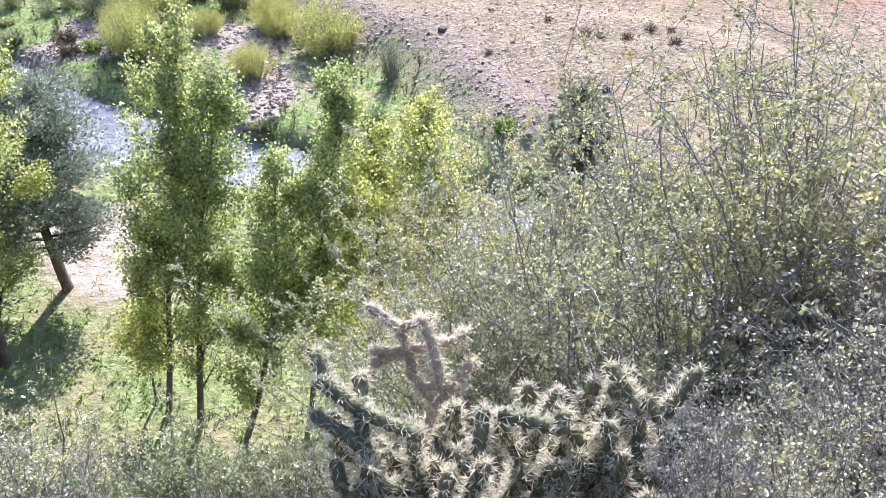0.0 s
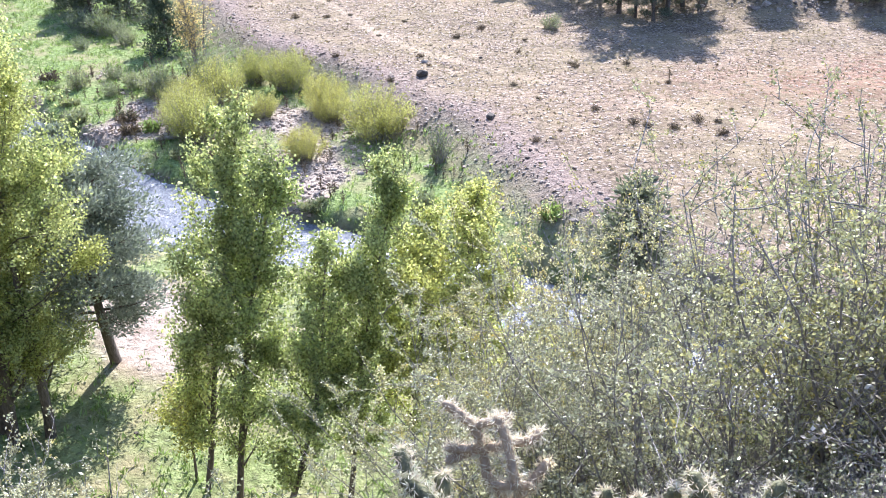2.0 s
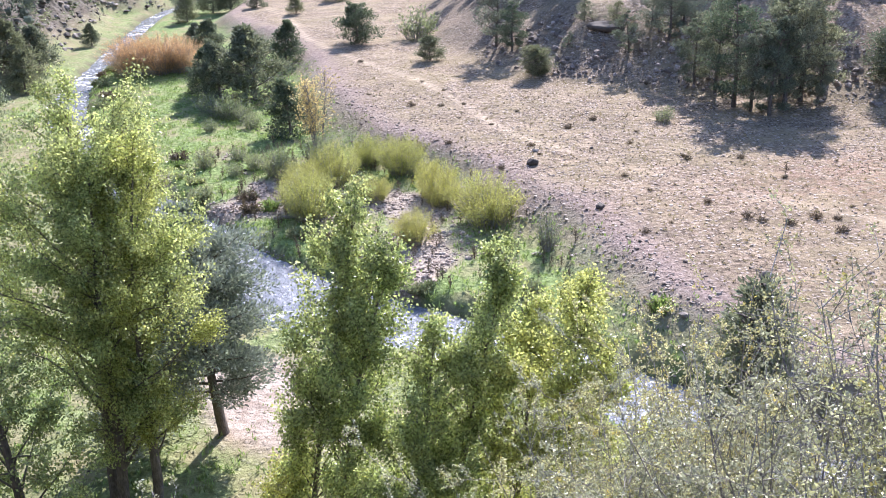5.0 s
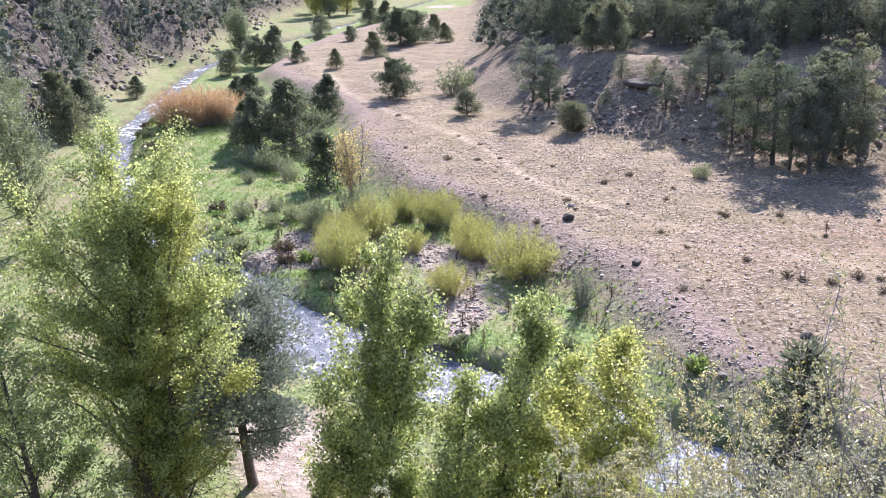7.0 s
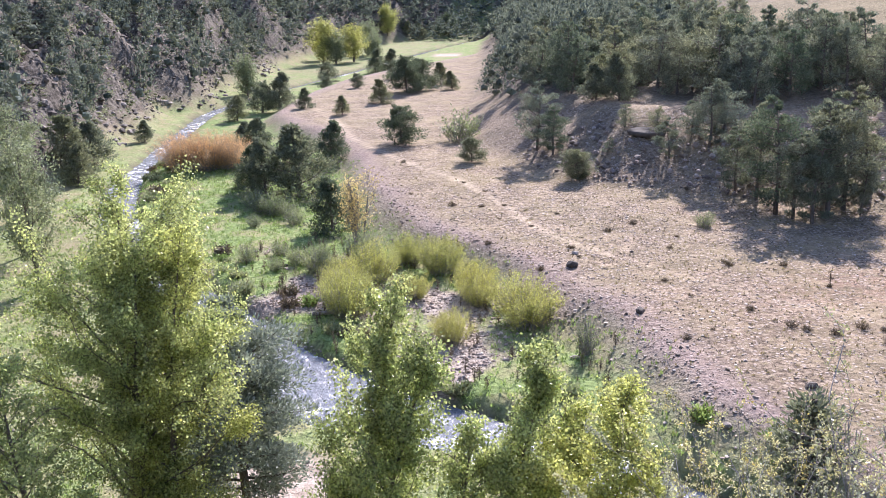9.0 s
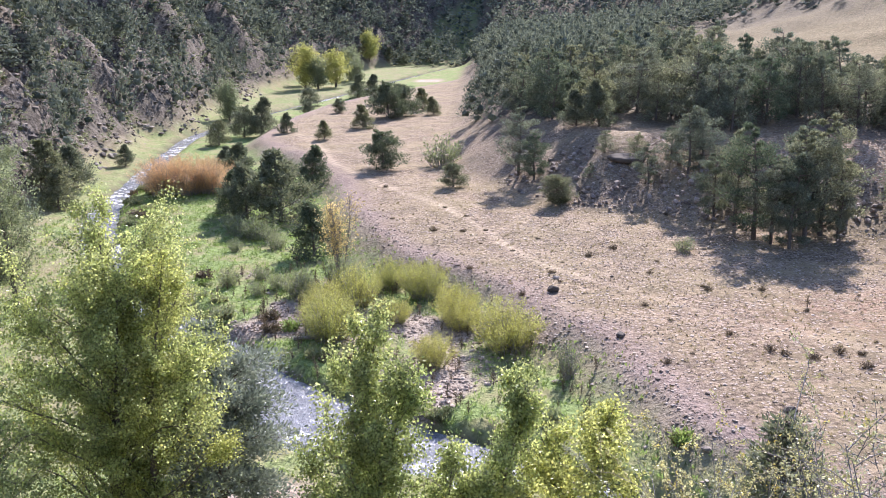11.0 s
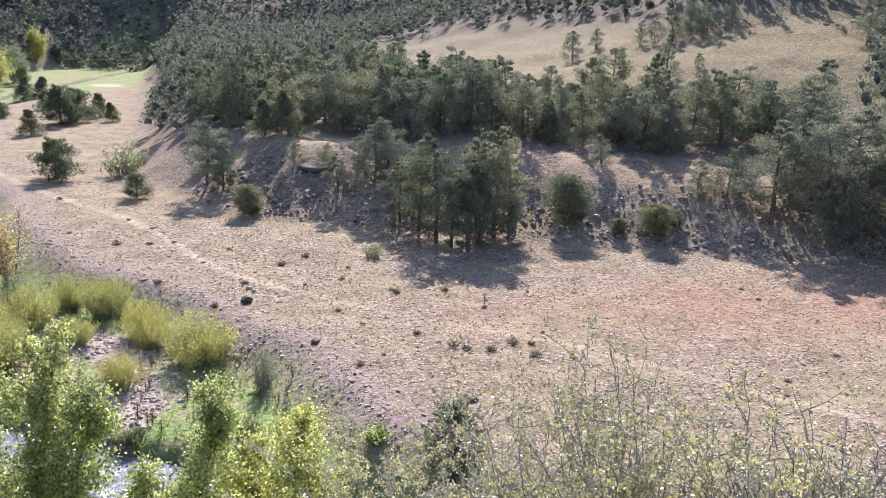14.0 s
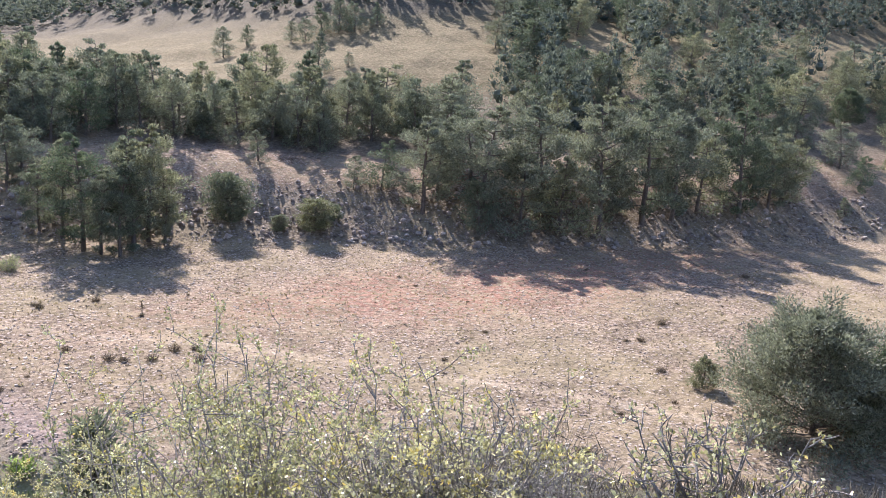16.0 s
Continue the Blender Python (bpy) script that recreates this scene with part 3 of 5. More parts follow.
def conifer(name, seed, height, width, mat, label, category, count=1500, shape="cone", bare=0.12, tuft=0.34, bark=None, lobes=26, group="", lean=(0.0, 0.0)):
    """Pine or juniper: tapered trunk, limbs, and tufts of needles gathered in ragged lobes."""
    rng = np.random.default_rng(seed)
    root = thing(name, label, category, group)
    tr = limb(rng, (0, 0, -0.15), (lean[0] + rng.normal() * 0.03, lean[1] + rng.normal() * 0.03, 1), height * 0.93, 0.03 * height ** 0.8 + 0.03, 0.02, 9, 0.035, 0.03)
    wood, cen, way = [tr], [], []
    for i in range(lobes):
        k = bare + (1 - bare) * ((i + rng.uniform(0, 1)) / lobes) ** (0.85 if shape != "round" else 0.9)
        j = min(k * 8, 7.99)
        p = tr[0][int(j)] * (1 - j % 1) + tr[0][int(j) + 1] * (j % 1)
        u = (k - bare) / (1 - bare)
        if shape == "cone":
            r = (1 - u) ** 0.75 * 0.9 + 0.12
        elif shape == "dome":
            r = (1 - u ** 1.9) ** 0.6 + 0.08
        elif shape == "round":
            r = math.sqrt(max(0.03, 1 - (1.75 * u - 0.8) ** 2)) if u < 1 else 0.2
        else:
            r = (0.55 + 0.6 * math.sin(3.1 * min(1, u * 0.95 + 0.1))) * (1 if u < 0.85 else 0.6)
        r *= width * 0.5 * rng.uniform(0.62, 1.12)
        az = i * 2.4 + rng.uniform(-0.6, 0.6)
        tip = np.array([np.cos(az), np.sin(az), rng.uniform(-0.05, 0.35)])
        l = limb(rng, p, tip, r, 0.012 * height ** 0.7, 0.008, 5, 0.12, 0.05)
        wood.append(l)
        n = int(count / lobes * (0.5 + 0.9 * r / (width * 0.5)))
        blob = np.clip(r * 0.32, 0.16, 0.8)
        at_ = along_path(rng, l, n, 0.45)
        off = unit(rng.normal(size=(n, 3))) * (rng.uniform(0.15, 1, n) ** 0.45)[:, None] * blob * np.array([1, 1, 0.62])
        cen.append(at_ + off)
        way.append(unit(off) * 0.7 + np.array([0, 0, 0.5]) + rng.normal(size=(n, 3)) * 0.45 + 0.3 * tip)
    cen, way = np.concatenate(cen), np.concatenate(way)
    cen[:, 2] = np.maximum(cen[:, 2], 0.08)
    v, f = tubes(wood, 5)
    mesh_part("trunk", quads_mesh(name + "_trunk", v, f, bark or M_BARK, True), root)
    v, f = blades(rng, cen, way, tuft, tuft * 0.42)
    mesh_part("crown", quads_mesh(name + "_crown", v, f, mat), root)
    return root


def wand_shrub(name, seed, height, width, mat, label, category, stems=60, leaves=1400, leaf=0.16, stem_mat=None, group="", arch=0.25, low=0.25, slim=0.36, stem_r=0.012):
    """A shrub of many thin rising stems from one foot, with narrow leaves."""
    rng = np.random.default_rng(seed)
    root = thing(name, label, category, group)
    wood = []
    for i in range(stems):
        a, r = rng.uniform(0, 6.28), rng.uniform(0, 1) ** 0.6
        foot = np.array([np.cos(a), np.sin(a), 0]) * r * width * 0.22
        out = np.array([np.cos(a), np.sin(a), 0]) * r * width / height * 0.42
        l = height * rng.uniform(0.62, 1.05) * (1 - 0.3 * r * r)
        p = limb(rng, foot - np.array([0, 0, 0.08]), out + np.array([0, 0, 1]), l, stem_r * height ** 0.5, stem_r * 0.25, 6, 0.07, 0.0)
        p[0][:, :2] += (np.linspace(0, 1, 6) ** 2 * arch * r * width * 0.4)[:, None] * np.array([np.cos(a), np.sin(a)])
        wood.append(p)
    share = rng.multinomial(leaves, np.ones(stems) / stems)
    cen = np.concatenate([along_path(rng, p, n, low) for p, n in zip(wood, share)])
    cen += rng.normal(size=cen.shape) * 0.06 * height ** 0.5
    way = rng.normal(size=cen.shape) * 0.85 + np.array([0, 0, 0.8])
    v, f = tubes(wood, 4)
    mesh_part("wood", quads_mesh(name + "_stems", v, f, stem_mat or M_STEM, True), root)
    v, f = blades(rng, cen, way, leaf, leaf * slim)
    mesh_part("foliage", quads_mesh(name + "_foliage", v, f, mat), root)
    return root


PLACED = set()


def stand(ob, x, y, scale=1.0, turn=0.0, sink=0.0, wide=1.0):
    """Put a thing, or a copy of it where it already stands somewhere, on the ground at x, y."""
    m = Matrix.Translation((x, y, ground_at(x, y) - sink)) @ Matrix.Rotation(turn, 4, "Z") @ Matrix.Diagonal((scale * wide, scale * wide, scale, 1))
    if ob in PLACED:
        return copy_thing(ob, m @ Matrix.Diagonal([1 / k for k in ob.scale] + [1]))
    PLACED.add(ob)
    ob.matrix_basis = m
    return ob

# ---- trees and shrubs of the valley ----
rng = np.random.default_rng(7)
TALL = [conifer("pine_tree", 100 + i, 8.0, 4.2, M_PINE, "dark green pine with open crown and bare lower trunk", "pine tree", 7600, "ragged", 0.07, 0.18, lobes=30, group="pines") for i in range(4)]
PINES = [conifer("pine_tree", 120 + i, 6.0, 4.9, M_PINE, "dark green pine with a ragged crown on the hillside", "pine tree", 4600, ("dome", "ragged", "cone")[i % 3], 0.0, 0.2, lobes=27, group="hillside pines") for i in range(6)]
JUNIPERS = [conifer("juniper_tree", 140 + i, 4.0, 4.0, M_JUNIPER, "dense dark green juniper, broad to the ground", "juniper", 6000, "cone" if i > 1 else "dome", 0.0, 0.2, lobes=48, group="junipers") for i in range(4)]
ROUND = [conifer("juniper_bush", 160 + i, 3.0, 2.6, M_JUNIPER, "rounded green juniper bush on the rocky bench", "juniper", 11000, "round", 0.0, 0.11, lobes=90, group="round junipers") for i in range(2)]


def plant_all(kinds, places, base, wide=1.0):
    for i, (x, y, h) in enumerate(places):
        stand(kinds[i % len(kinds)], x, y, h / base * rng.uniform(0.96, 1.04), rng.uniform(0, 6.28), 0.05, wide * rng.uniform(0.9, 1.12))


# junipers and pines on the flat up the valley
plant_all(JUNIPERS, [(-17.2, 94, 4.3), (-8.6, 84.3, 2.6), (-26.1, 128, 3.9), (-28.9, 116, 2.8), (-41.8, 156.6, 2.6), (-45.2, 171, 4), (-36.2, 123.6, 3.1),
                     (-42, 129.9, 6.2), (-44.5, 129.6, 5), (-45.2, 120.6, 3.7), (-39.5, 188.8, 5.5), (-35.3, 182.8, 5.3), (-24.3, 139.6, 6.0), (-22.8, 143.9, 5.5),
                     (-20.4, 150.5, 3.9), (-17.7, 143.8, 3.2), (-34, 147, 2.6), (-30, 160, 3.5), (-50.7, 294, 4.7), (-48.1, 301, 4.8), (-39.5, 307, 7), (-46, 296, 4)], 4.0)
# by the meadow
plant_all(JUNIPERS[2:], [(-34.2, 96.6, 4.6), (-36.2, 97.5, 4.0), (-26.7, 77, 5.4), (-23.4, 76.4, 6.8), (-28.6, 79, 4.6), (-23.9, 89.6, 4.8), (-17.5, 65.3, 4.4),
                     (-51.1, 104.2, 3), (-48.4, 82.4, 6.1), (-48.8, 87.7, 5.1), (-46.5, 80, 4.5)], 4.0)
# pines standing at the foot of the bench
plant_all(TALL, [(14.7, 69.4, 8.2), (15.3, 65.6, 9.0), (16.2, 64.2, 6.8), (17.2, 63, 7.2), (18.6, 64.6, 8.4), (20.2, 66.4, 9.8), (13.4, 70.8, 5.8), (19.2, 68, 8.8), (21, 65.2, 4.6), (21.6, 67, 6.4)], 8.0, 0.88)
plant_all(TALL, [(-2.4, 85, 7.0), (-0.9, 82.7, 4.6), (12.1, 76.6, 5.5), (8.9, 76.7, 3.6)], 8.0, 1.05)
plant_all(TALL + PINES[:3], [(41.9, 61.9, 8.7), (43.6, 62.4, 7.6), (46.5, 59.6, 9.9), (51.4, 57.6, 11.2), (48.6, 57, 9.4), (44.9, 57.8, 6.6), (51.6, 55.4, 10.6), (55.6, 54.6, 11.4), (60.2, 54, 12), (63.6, 53.6, 11),
                             (71.7, 52.4, 11.2), (67.4, 54, 10.4), (90, 51.5, 5.3), (84.8, 49.6, 2.8), (76, 52.4, 8.6), (58, 58, 11), (66, 58, 10), (73, 57, 9.6), (80.4, 54, 6.6), (48, 63.6, 9), (53.6, 61.4, 9.6)], 8.0, 1.0)
# single trees on the golden slope
plant_all(PINES, [(50.1, 129.8, 4.8), (54.4, 131.6, 3.2), (54.4, 107.4, 6.0), (58.7, 125.1, 3.4), (60.7, 124.4, 3.8), (64.2, 126, 5), (66.3, 124.6, 5.2), (68.1, 122.8, 4.8), (71.5, 122.1, 4),
                  (59.1, 107.8, 1.9), (80.6, 103.9, 4.8), (88, 105.9, 6), (86.3, 97.9, 4)], 6.0, 0.9)
# bench bushes
plant_all(ROUND, [(26.7, 66.6, 4.1), (32.5, 63.3, 2.9), (29.9, 64.4, 1.5), (34.6, 63.9, 1.5), (1.4, 76.4, 2.7)], 3.0, 1.2)
plant_all(PINES, [(37.8, 66.7, 3.0), (40, 65.7, 4.4), (31.9, 73.5, 3.1), (5.5, 82.1, 2.3), (8.1, 80.6, 2.4), (3.9, 79.4, 1.5), (11, 79, 3), (13.5, 78, 4.6)], 6.0)
# wide juniper on the flat with its small neighbour
wide_one = conifer("juniper_tree", 180, 6.8, 8.6, M_PINE, "wide spreading dark juniper standing on the dry flat", "juniper", 46000, "dome", 0.0, 0.16, lobes=120)
stand(wide_one, 37.8, 21.6, 1.05, 0.4, 0.7)
stand(wide_one, 41.6, 19.6, 0.8, 2.4, 0.5)
plant_all(JUNIPERS, [(37.6, 28, 1.9)], 4.0, 0.8)
# grey-green juniper leaning over the sand by the creek
leaning = conifer("juniper_tree", 181, 9.4, 4.4, M_GREYJUNIPER, "grey-green leaning juniper over a sandy creek bank", "juniper", 36000, "ragged", 0.2, 0.15, lobes=80, lean=(0.02, 0.0))
stand(leaning, -10.5, 26.4)
small_grey = conifer("juniper_bush", 182, 3.2, 3.4, M_GREYJUNIPER, "low blue-grey juniper bush on the bank", "juniper", 3000, "round", 0.04, 0.22, lobes=34)
stand(small_grey, -13.2, 25.2)
near_juniper = conifer("juniper_tree", 183, 13.5 - ground_at(2.45, 8.5), 1.3, M_JUNIPER, "narrow dark juniper behind the leafy shrubs", "juniper", 10000, "dome", 0.05, 0.075, lobes=90)
stand(near_juniper, 2.45, 8.5, 1.0, 0.0, 0.1)

# the woods on the hill: single trees first, the rest as one
def wooded(n, x0, x1, y0, y1, gap, chance):
    """Random plan places at least a gap apart, kept by a chance that depends on the land."""
    kept, grid = [], {}
    x, y = rng.uniform(x0, x1, n), rng.uniform(y0, y1, n)
    c = land(x, y)
    keep = rng.uniform(0, 1, n) < chance(x, y, c)
    for px, py in zip(x[keep], y[keep]):
        i, j = int(px // gap), int(py // gap)
        if all((px - qx) ** 2 + (py - qy) ** 2 > gap * gap for di in (-1, 0, 1) for dj in (-1, 0, 1) for qx, qy in grid.get((i + di, j + dj), ())):
            grid.setdefault((i, j), []).append((px, py))
            kept.append((px, py))
    return kept


def hill_chance(x, y, c):
    st = c["st"]
    patch = bumps(x, y, 16, 51, 2)
    az = np.degrees(np.arctan2(x, y))
    band = step(14, 17, st - 2 * (x < 16) - 3 * step(18, 24, x) * (1 - step(44, 48, x))) * (1 - step(29, 35, st)) * np.where(patch > -0.55, 1.0, 0.15) * (1 - step(35.6, 36.6, az))
    bare_bench = np.exp(-(((x - 32) / 12) ** 2 + ((y - 70) / 6) ** 2))
    band = band * (1 - np.clip(3 * bare_bench, 0, 1))
    left = step(9, 13, st) * (1 - step(40, 60, st)) * (x < 6) * step(82, 90, y)
    rightside = step(12, 16, st) * step(37.6, 38.6, az) * np.where(bumps(x, y, 13, 52, 2) > -0.1, 0.07, 0.008) + 0.03 * (st > 5) * (st < 16) * step(42, 47, x)
    return np.maximum.reduce([band, left, rightside])


near_woods = wooded(9000, -30, 130, 50, 150, 2.45, hill_chance)
near_woods = [p for p in near_woods if math.hypot(p[0] - 41, p[1] - 68) > 3]
near_woods = [p for p in near_woods if abs(math.degrees(math.atan2(p[0], p[1])) - 14) < 52]
near_woods.sort(key=lambda p: math.hypot(*p))
for x, y in near_woods[:330]:
    k = rng.uniform(0, 1)
    if k < 0.75:
        stand(PINES[int(rng.integers(len(PINES)))], x, y, rng.uniform(0.82, 1.34), rng.uniform(0, 6.28), 0.05, rng.uniform(0.75, 1.05))
    else:
        stand(JUNIPERS[int(rng.integers(len(JUNIPERS)))], x, y, rng.uniform(0.8, 1.3), rng.uniform(0, 6.28), 0.05, 0.9)


def far_chance(x, y, c):
    st, sw = c["st"], c["sw"]
    patch = bumps(x, y, 40, 53, 3)
    az = np.degrees(np.arctan2(x, y))
    clearing = np.exp(-(((x - 20) / 15) ** 4 + ((y - 314) / 9) ** 4))
    hill = np.maximum(step(0, 5, st - wood_edge(x) + 3 * patch) * (x > 14), step(20, 30, st) * step(37.6, 38.6, az) * np.where(bumps(x, y, 13, 52, 2) > -0.1, 0.15, 0.01))
    left = step(4, 8, st) * (x <= 14) * (y > 110)
    wall = step(6, 18, sw) * np.where(bumps(x, y, 22, 55) > -0.35, 0.8, 0.3)
    end = step(285, 300, y) * (st < 4)
    return np.maximum.reduce([hill, left, wall, end]) * (1 - clearing)


far_woods = near_woods[330:] + wooded(40000, -230, 300, 60, 480, 3.4, far_chance)
far_woods += wooded(15000, -150, -44, 55, 340, 3.6, lambda x, y, c: (0.3 * step(1, 5, c["sw"]) + 0.5 * step(8, 18, c["sw"])) * np.where(y > 110, 0.9, 0.75))
far_woods = [p for p in far_woods if -46 < math.degrees(math.atan2(p[0], p[1])) < 66 and (math.hypot(*p) > 55)]


def far_tree_shape(n, size, m):
    """One small conifer, 6 m high and 4.2 m wide: boughs round a dark core, covered with tufts."""
    slim = rng.uniform(0.5, 0.85)
    u = ((np.arange(m) + rng.uniform(0.2, 0.8, m)) / m) ** 0.9
    a = np.arange(m) * 2.4 + rng.uniform(0, 6.28)
    out = 2.1 * (1.0 - slim * u) * rng.uniform(0.3, 0.85, m)
    mid = np.stack([out * np.cos(a), out * np.sin(a), 6.0 * (0.1 + 0.82 * u)], 1)
    big = 2.1 * (0.50 - 0.30 * u) * rng.uniform(0.75, 1.2, m)
    i = rng.integers(0, m, n)
    d = unit(rng.normal(size=(n, 3)) + np.array([0, 0, 0.2]))
    way = d + np.array([0, 0, 0.6]) + rng.normal(size=(n, 3)) * 0.3
    cen = mid[i] + d * (big[i] * rng.uniform(0.6, 1.0, n))[:, None]
    cen[:, 2] = np.maximum(cen[:, 2], 0.1)
    v, f = blades(rng, cen, way, size, size * 0.4)
    body = mid[:, None] + CUBE_V[None] * np.array([1, 1, 0.8]) * (big[:, None] * rng.uniform(0.3, 0.72, (m, 26)))[..., None]
    f = np.concatenate([f, (CUBE_F[None] + (np.arange(m) * 26)[:, None, None]).reshape(-1, 4) + len(v)])
    return np.concatenate([v, body.reshape(-1, 3)]), f


def far_wood_mesh(name, places, mat, tall, wide, lod):
    """Many small conifers as one mesh; those farther off have fewer, larger tufts."""
    pts = np.array(places)
    z = land(pts[:, 0], pts[:, 1])["z"]
    far = np.hypot(pts[:, 0], pts[:, 1])
    vs, fs, base, near = [], [], 0, 0.0
    for reach, n, size, m in lod:
        here = np.nonzero((far >= near) & (far < reach))[0]
        near = reach
        shapes = [far_tree_shape(n, size, m) for _ in range(9)]
        pick = rng.integers(0, 9, len(here))
        for k, (v, f) in enumerate(shapes):
            own = here[pick == k]
            c = len(own)
            a = rng.uniform(0, 6.28, c)[:, None]
            w, h = (rng.uniform(*wide, c) / (4.2 if reach < 300 else 3.2))[:, None], (rng.uniform(*tall, c) / 6.0)[:, None]
            x = (v[:, 0] * np.cos(a) - v[:, 1] * np.sin(a)) * w + pts[own, 0][:, None]
            y = (v[:, 0] * np.sin(a) + v[:, 1] * np.cos(a)) * w + pts[own, 1][:, None]
            vs.append(np.stack([x, y, v[:, 2] * h + z[own][:, None] - 0.15], 2).reshape(-1, 3))
            fs.append((f[None] + (np.arange(c) * len(v))[:, None, None]).reshape(-1, 4) + base)
            base += c * len(v)
    return quads_mesh(name, np.concatenate(vs), np.concatenate(fs), mat)


tagged(new("far_woods", far_wood_mesh("far_woods", far_woods, M_HAZEPINE, (4.8, 9.4), (3.8, 6.0), ((130, 620, 0.34, 12), (220, 240, 0.42, 9), (320, 90, 0.6, 6), (2000, 26, 0.9, 4)))),
       "dark pine and juniper woods covering the far hills and canyon wall", "woods", kind="stuff")
wall_brush = wooded(15000, -125, -44, 40, 260, 2.0, lambda x, y, c: step(1, 4, c["sw"]) * np.where(bumps(x, y, 12, 57) > -0.2, 0.8, 0.15))
wall_brush = [p for p in wall_brush if math.degrees(math.atan2(p[0], p[1])) > -44]
tagged(new("wall_brush", far_wood_mesh("wall_brush", wall_brush, M_BRUSHDARK, (1.2, 3.4), (1.6, 3.6), ((130, 130, 0.35, 6), (220, 60, 0.45, 4), (2000, 12, 0.6, 3)))),
       "dull green brush and small oaks between the canyon rocks", "brush", kind="stuff")

# ---- willows, meadow shrubs, bare cottonwood ----
WILLOWS = [wand_shrub("willow_shrub", 200 + i, 2.6, 3.0, M_WILLOW, "yellow-green willow shrub in autumn on the creek bar", "willow", 120, 11000, 0.10, group="willows", slim=0.34, low=0.3) for i in range(3)]
plant_all(WILLOWS, [(-12, 47.5, 3.3), (-12.6, 49.6, 2.6), (-11.8, 53.3, 2.9), (-10.2, 57.2, 2.4), (-7.6, 55.4, 2.9), (-5.2, 51.8, 2.5), (-1.9, 46.9, 3.2), 
                    (-5.6, 44.1, 2.2), (-4.7, 49.8, 2.1), (-8.8, 50.4, 1.8), (-13.6, 52.2, 2.2)], 2.6)
BRUSH = [wand_shrub("brush_shrub", 210 + i, 1.5, 1.7, M_BRUSH, "dull green brush with dry stems on the creek meadow", "shrub", 60, 900, 0.15, group="meadow brush") for i in range(2)]
plant_all(BRUSH, [(-21.3, 56.8, 1.5), (-17.6, 56.5, 1.6), (-18.8, 55.1, 1.1), (-15.8, 55, 2.0), (-14.8, 54, 1.6), (-23.5, 70, 2.4), (-25, 70.8, 2.0), (-22.0, 69, 1.7), (-26.4, 72.5, 1.8), (-21, 67, 1.4),
                  (-16.4, 57.4, 1.7), (-13.2, 57.0, 2.6), (-19.6, 58.5, 1.2), (-30, 80, 1.7), (-24, 66, 1.2), (-11.1, 96.5, 3.8), (9.9, 62.3, 1.3)], 1.5)
ORANGE = wand_shrub("orange_willow", 220, 3.3, 4.0, M_ORANGE, "low orange-brown willow thicket beside the creek", "willow", 160, 12000, 0.12, group="orange willows")
plant_all([ORANGE], [(-38.6, 87, 4.2), (-36.2, 87.6, 4.5), (-34.0, 88.2, 4.0)], 3.3)
bare_tree = broadleaf("bare_cottonwood", 230, 6.4, 1.5, 0.14, 1900, M_YELLOW, M_GREYBARK, "nearly bare young cottonwood with a few yellow leaves on top", "tree", 0.3, (0, 0), 0.085, 6, 3, 1.8)
stand(bare_tree, -14.0, 59.0)
grey_brush = wand_shrub("grey_shrub", 232, 2.4, 2.2, M_GREYJUNIPER, "grey leafless shrub round the bare cottonwood", "shrub", 90, 500, 0.12, M_DEADWOOD)
stand(grey_brush, -13.6, 58.2)
grey_two = wand_shrub("grey_shrub", 233, 2.3, 1.4, M_BRUSH, "tall grey-green shrub at the foot of the stony bank", "shrub", 60, 700, 0.12)
stand(grey_two, 1.4, 42.7)
FARYELLOW = [broadleaf("far_cottonwood", 240 + 5 * i, 9.0, (2.8, 3.6)[i], 0.3, 5200, (M_WILLOW, M_CANYONLEAF)[i], M_BARK, ("yellow-green cottonwood far up the valley", "dull green cottonwood far up the valley")[i], "tree", 0.05, (0.06 * i, 0), 0.25, 1 + i, group="far cottonwoods") for i in range(2)]
plant_all(FARYELLOW, [(-56.5, 210.4, 10.4), (-53.2, 210.4, 7.8), (-50.2, 215, 8.2), (-51.3, 236.3, 9.4), (-58.5, 222, 8), (-47.5, 228, 6.5), (-55.1, 284, 10), (-54.2, 151.4, 7.2)], 9.0)
LEFTGREEN = broadleaf("cottonwood_tree", 241, 10.0, 2.8, 0.16, 7000, M_CANYONLEAF, M_BARK, "green cottonwood below the canyon wall", "tree", 0.15, (0, 0), 0.2, group="canyon cottonwoods")
plant_all([LEFTGREEN], [(-33, 50.5, 9.5), (-44.2, 66.7, 9.3), (-38, 57, 8.5), (-35.5, 45, 9), (-30, 38, 8)], 10.0)

# ---- cottonwoods at the foot of the slope ----
def cottonwood(seed, x, y, h, reach, count, mat, label, lean=(0, 0), leaf=0.084, **kw):
    stand(broadleaf("cottonwood_tree", seed, h, reach, leaf, count, mat, M_BARK, label, "tree", lean=lean, **kw), x, y)


SLENDER = "slender green cottonwood by the creek with leaves to its top"
cottonwood(301, -6.1, 19.9, 11.9, 1.75, 25000, M_COTTON, SLENDER, (0.192, 0.03), trunk=0.1, bare=0.12, tall=2.1)
cottonwood(302, -5.1, 19.2, 10.9, 1.7, 22000, M_COTTON, SLENDER, (0.203, 0.03), trunk=0.11, bare=0.12, tall=2.1)
cottonwood(303, -3.8, 18.5, 9.3, 1.6, 18000, M_COTTON, SLENDER, (0.214, 0.03), trunk=0.1, bare=0.12, tall=2.1)
cottonwood(304, -2.0, 19.4, 10.6, 1.65, 24000, M_COTTON, SLENDER, (0.162, 0.03), trunk=0.09, bare=0.12, tall=2.1)
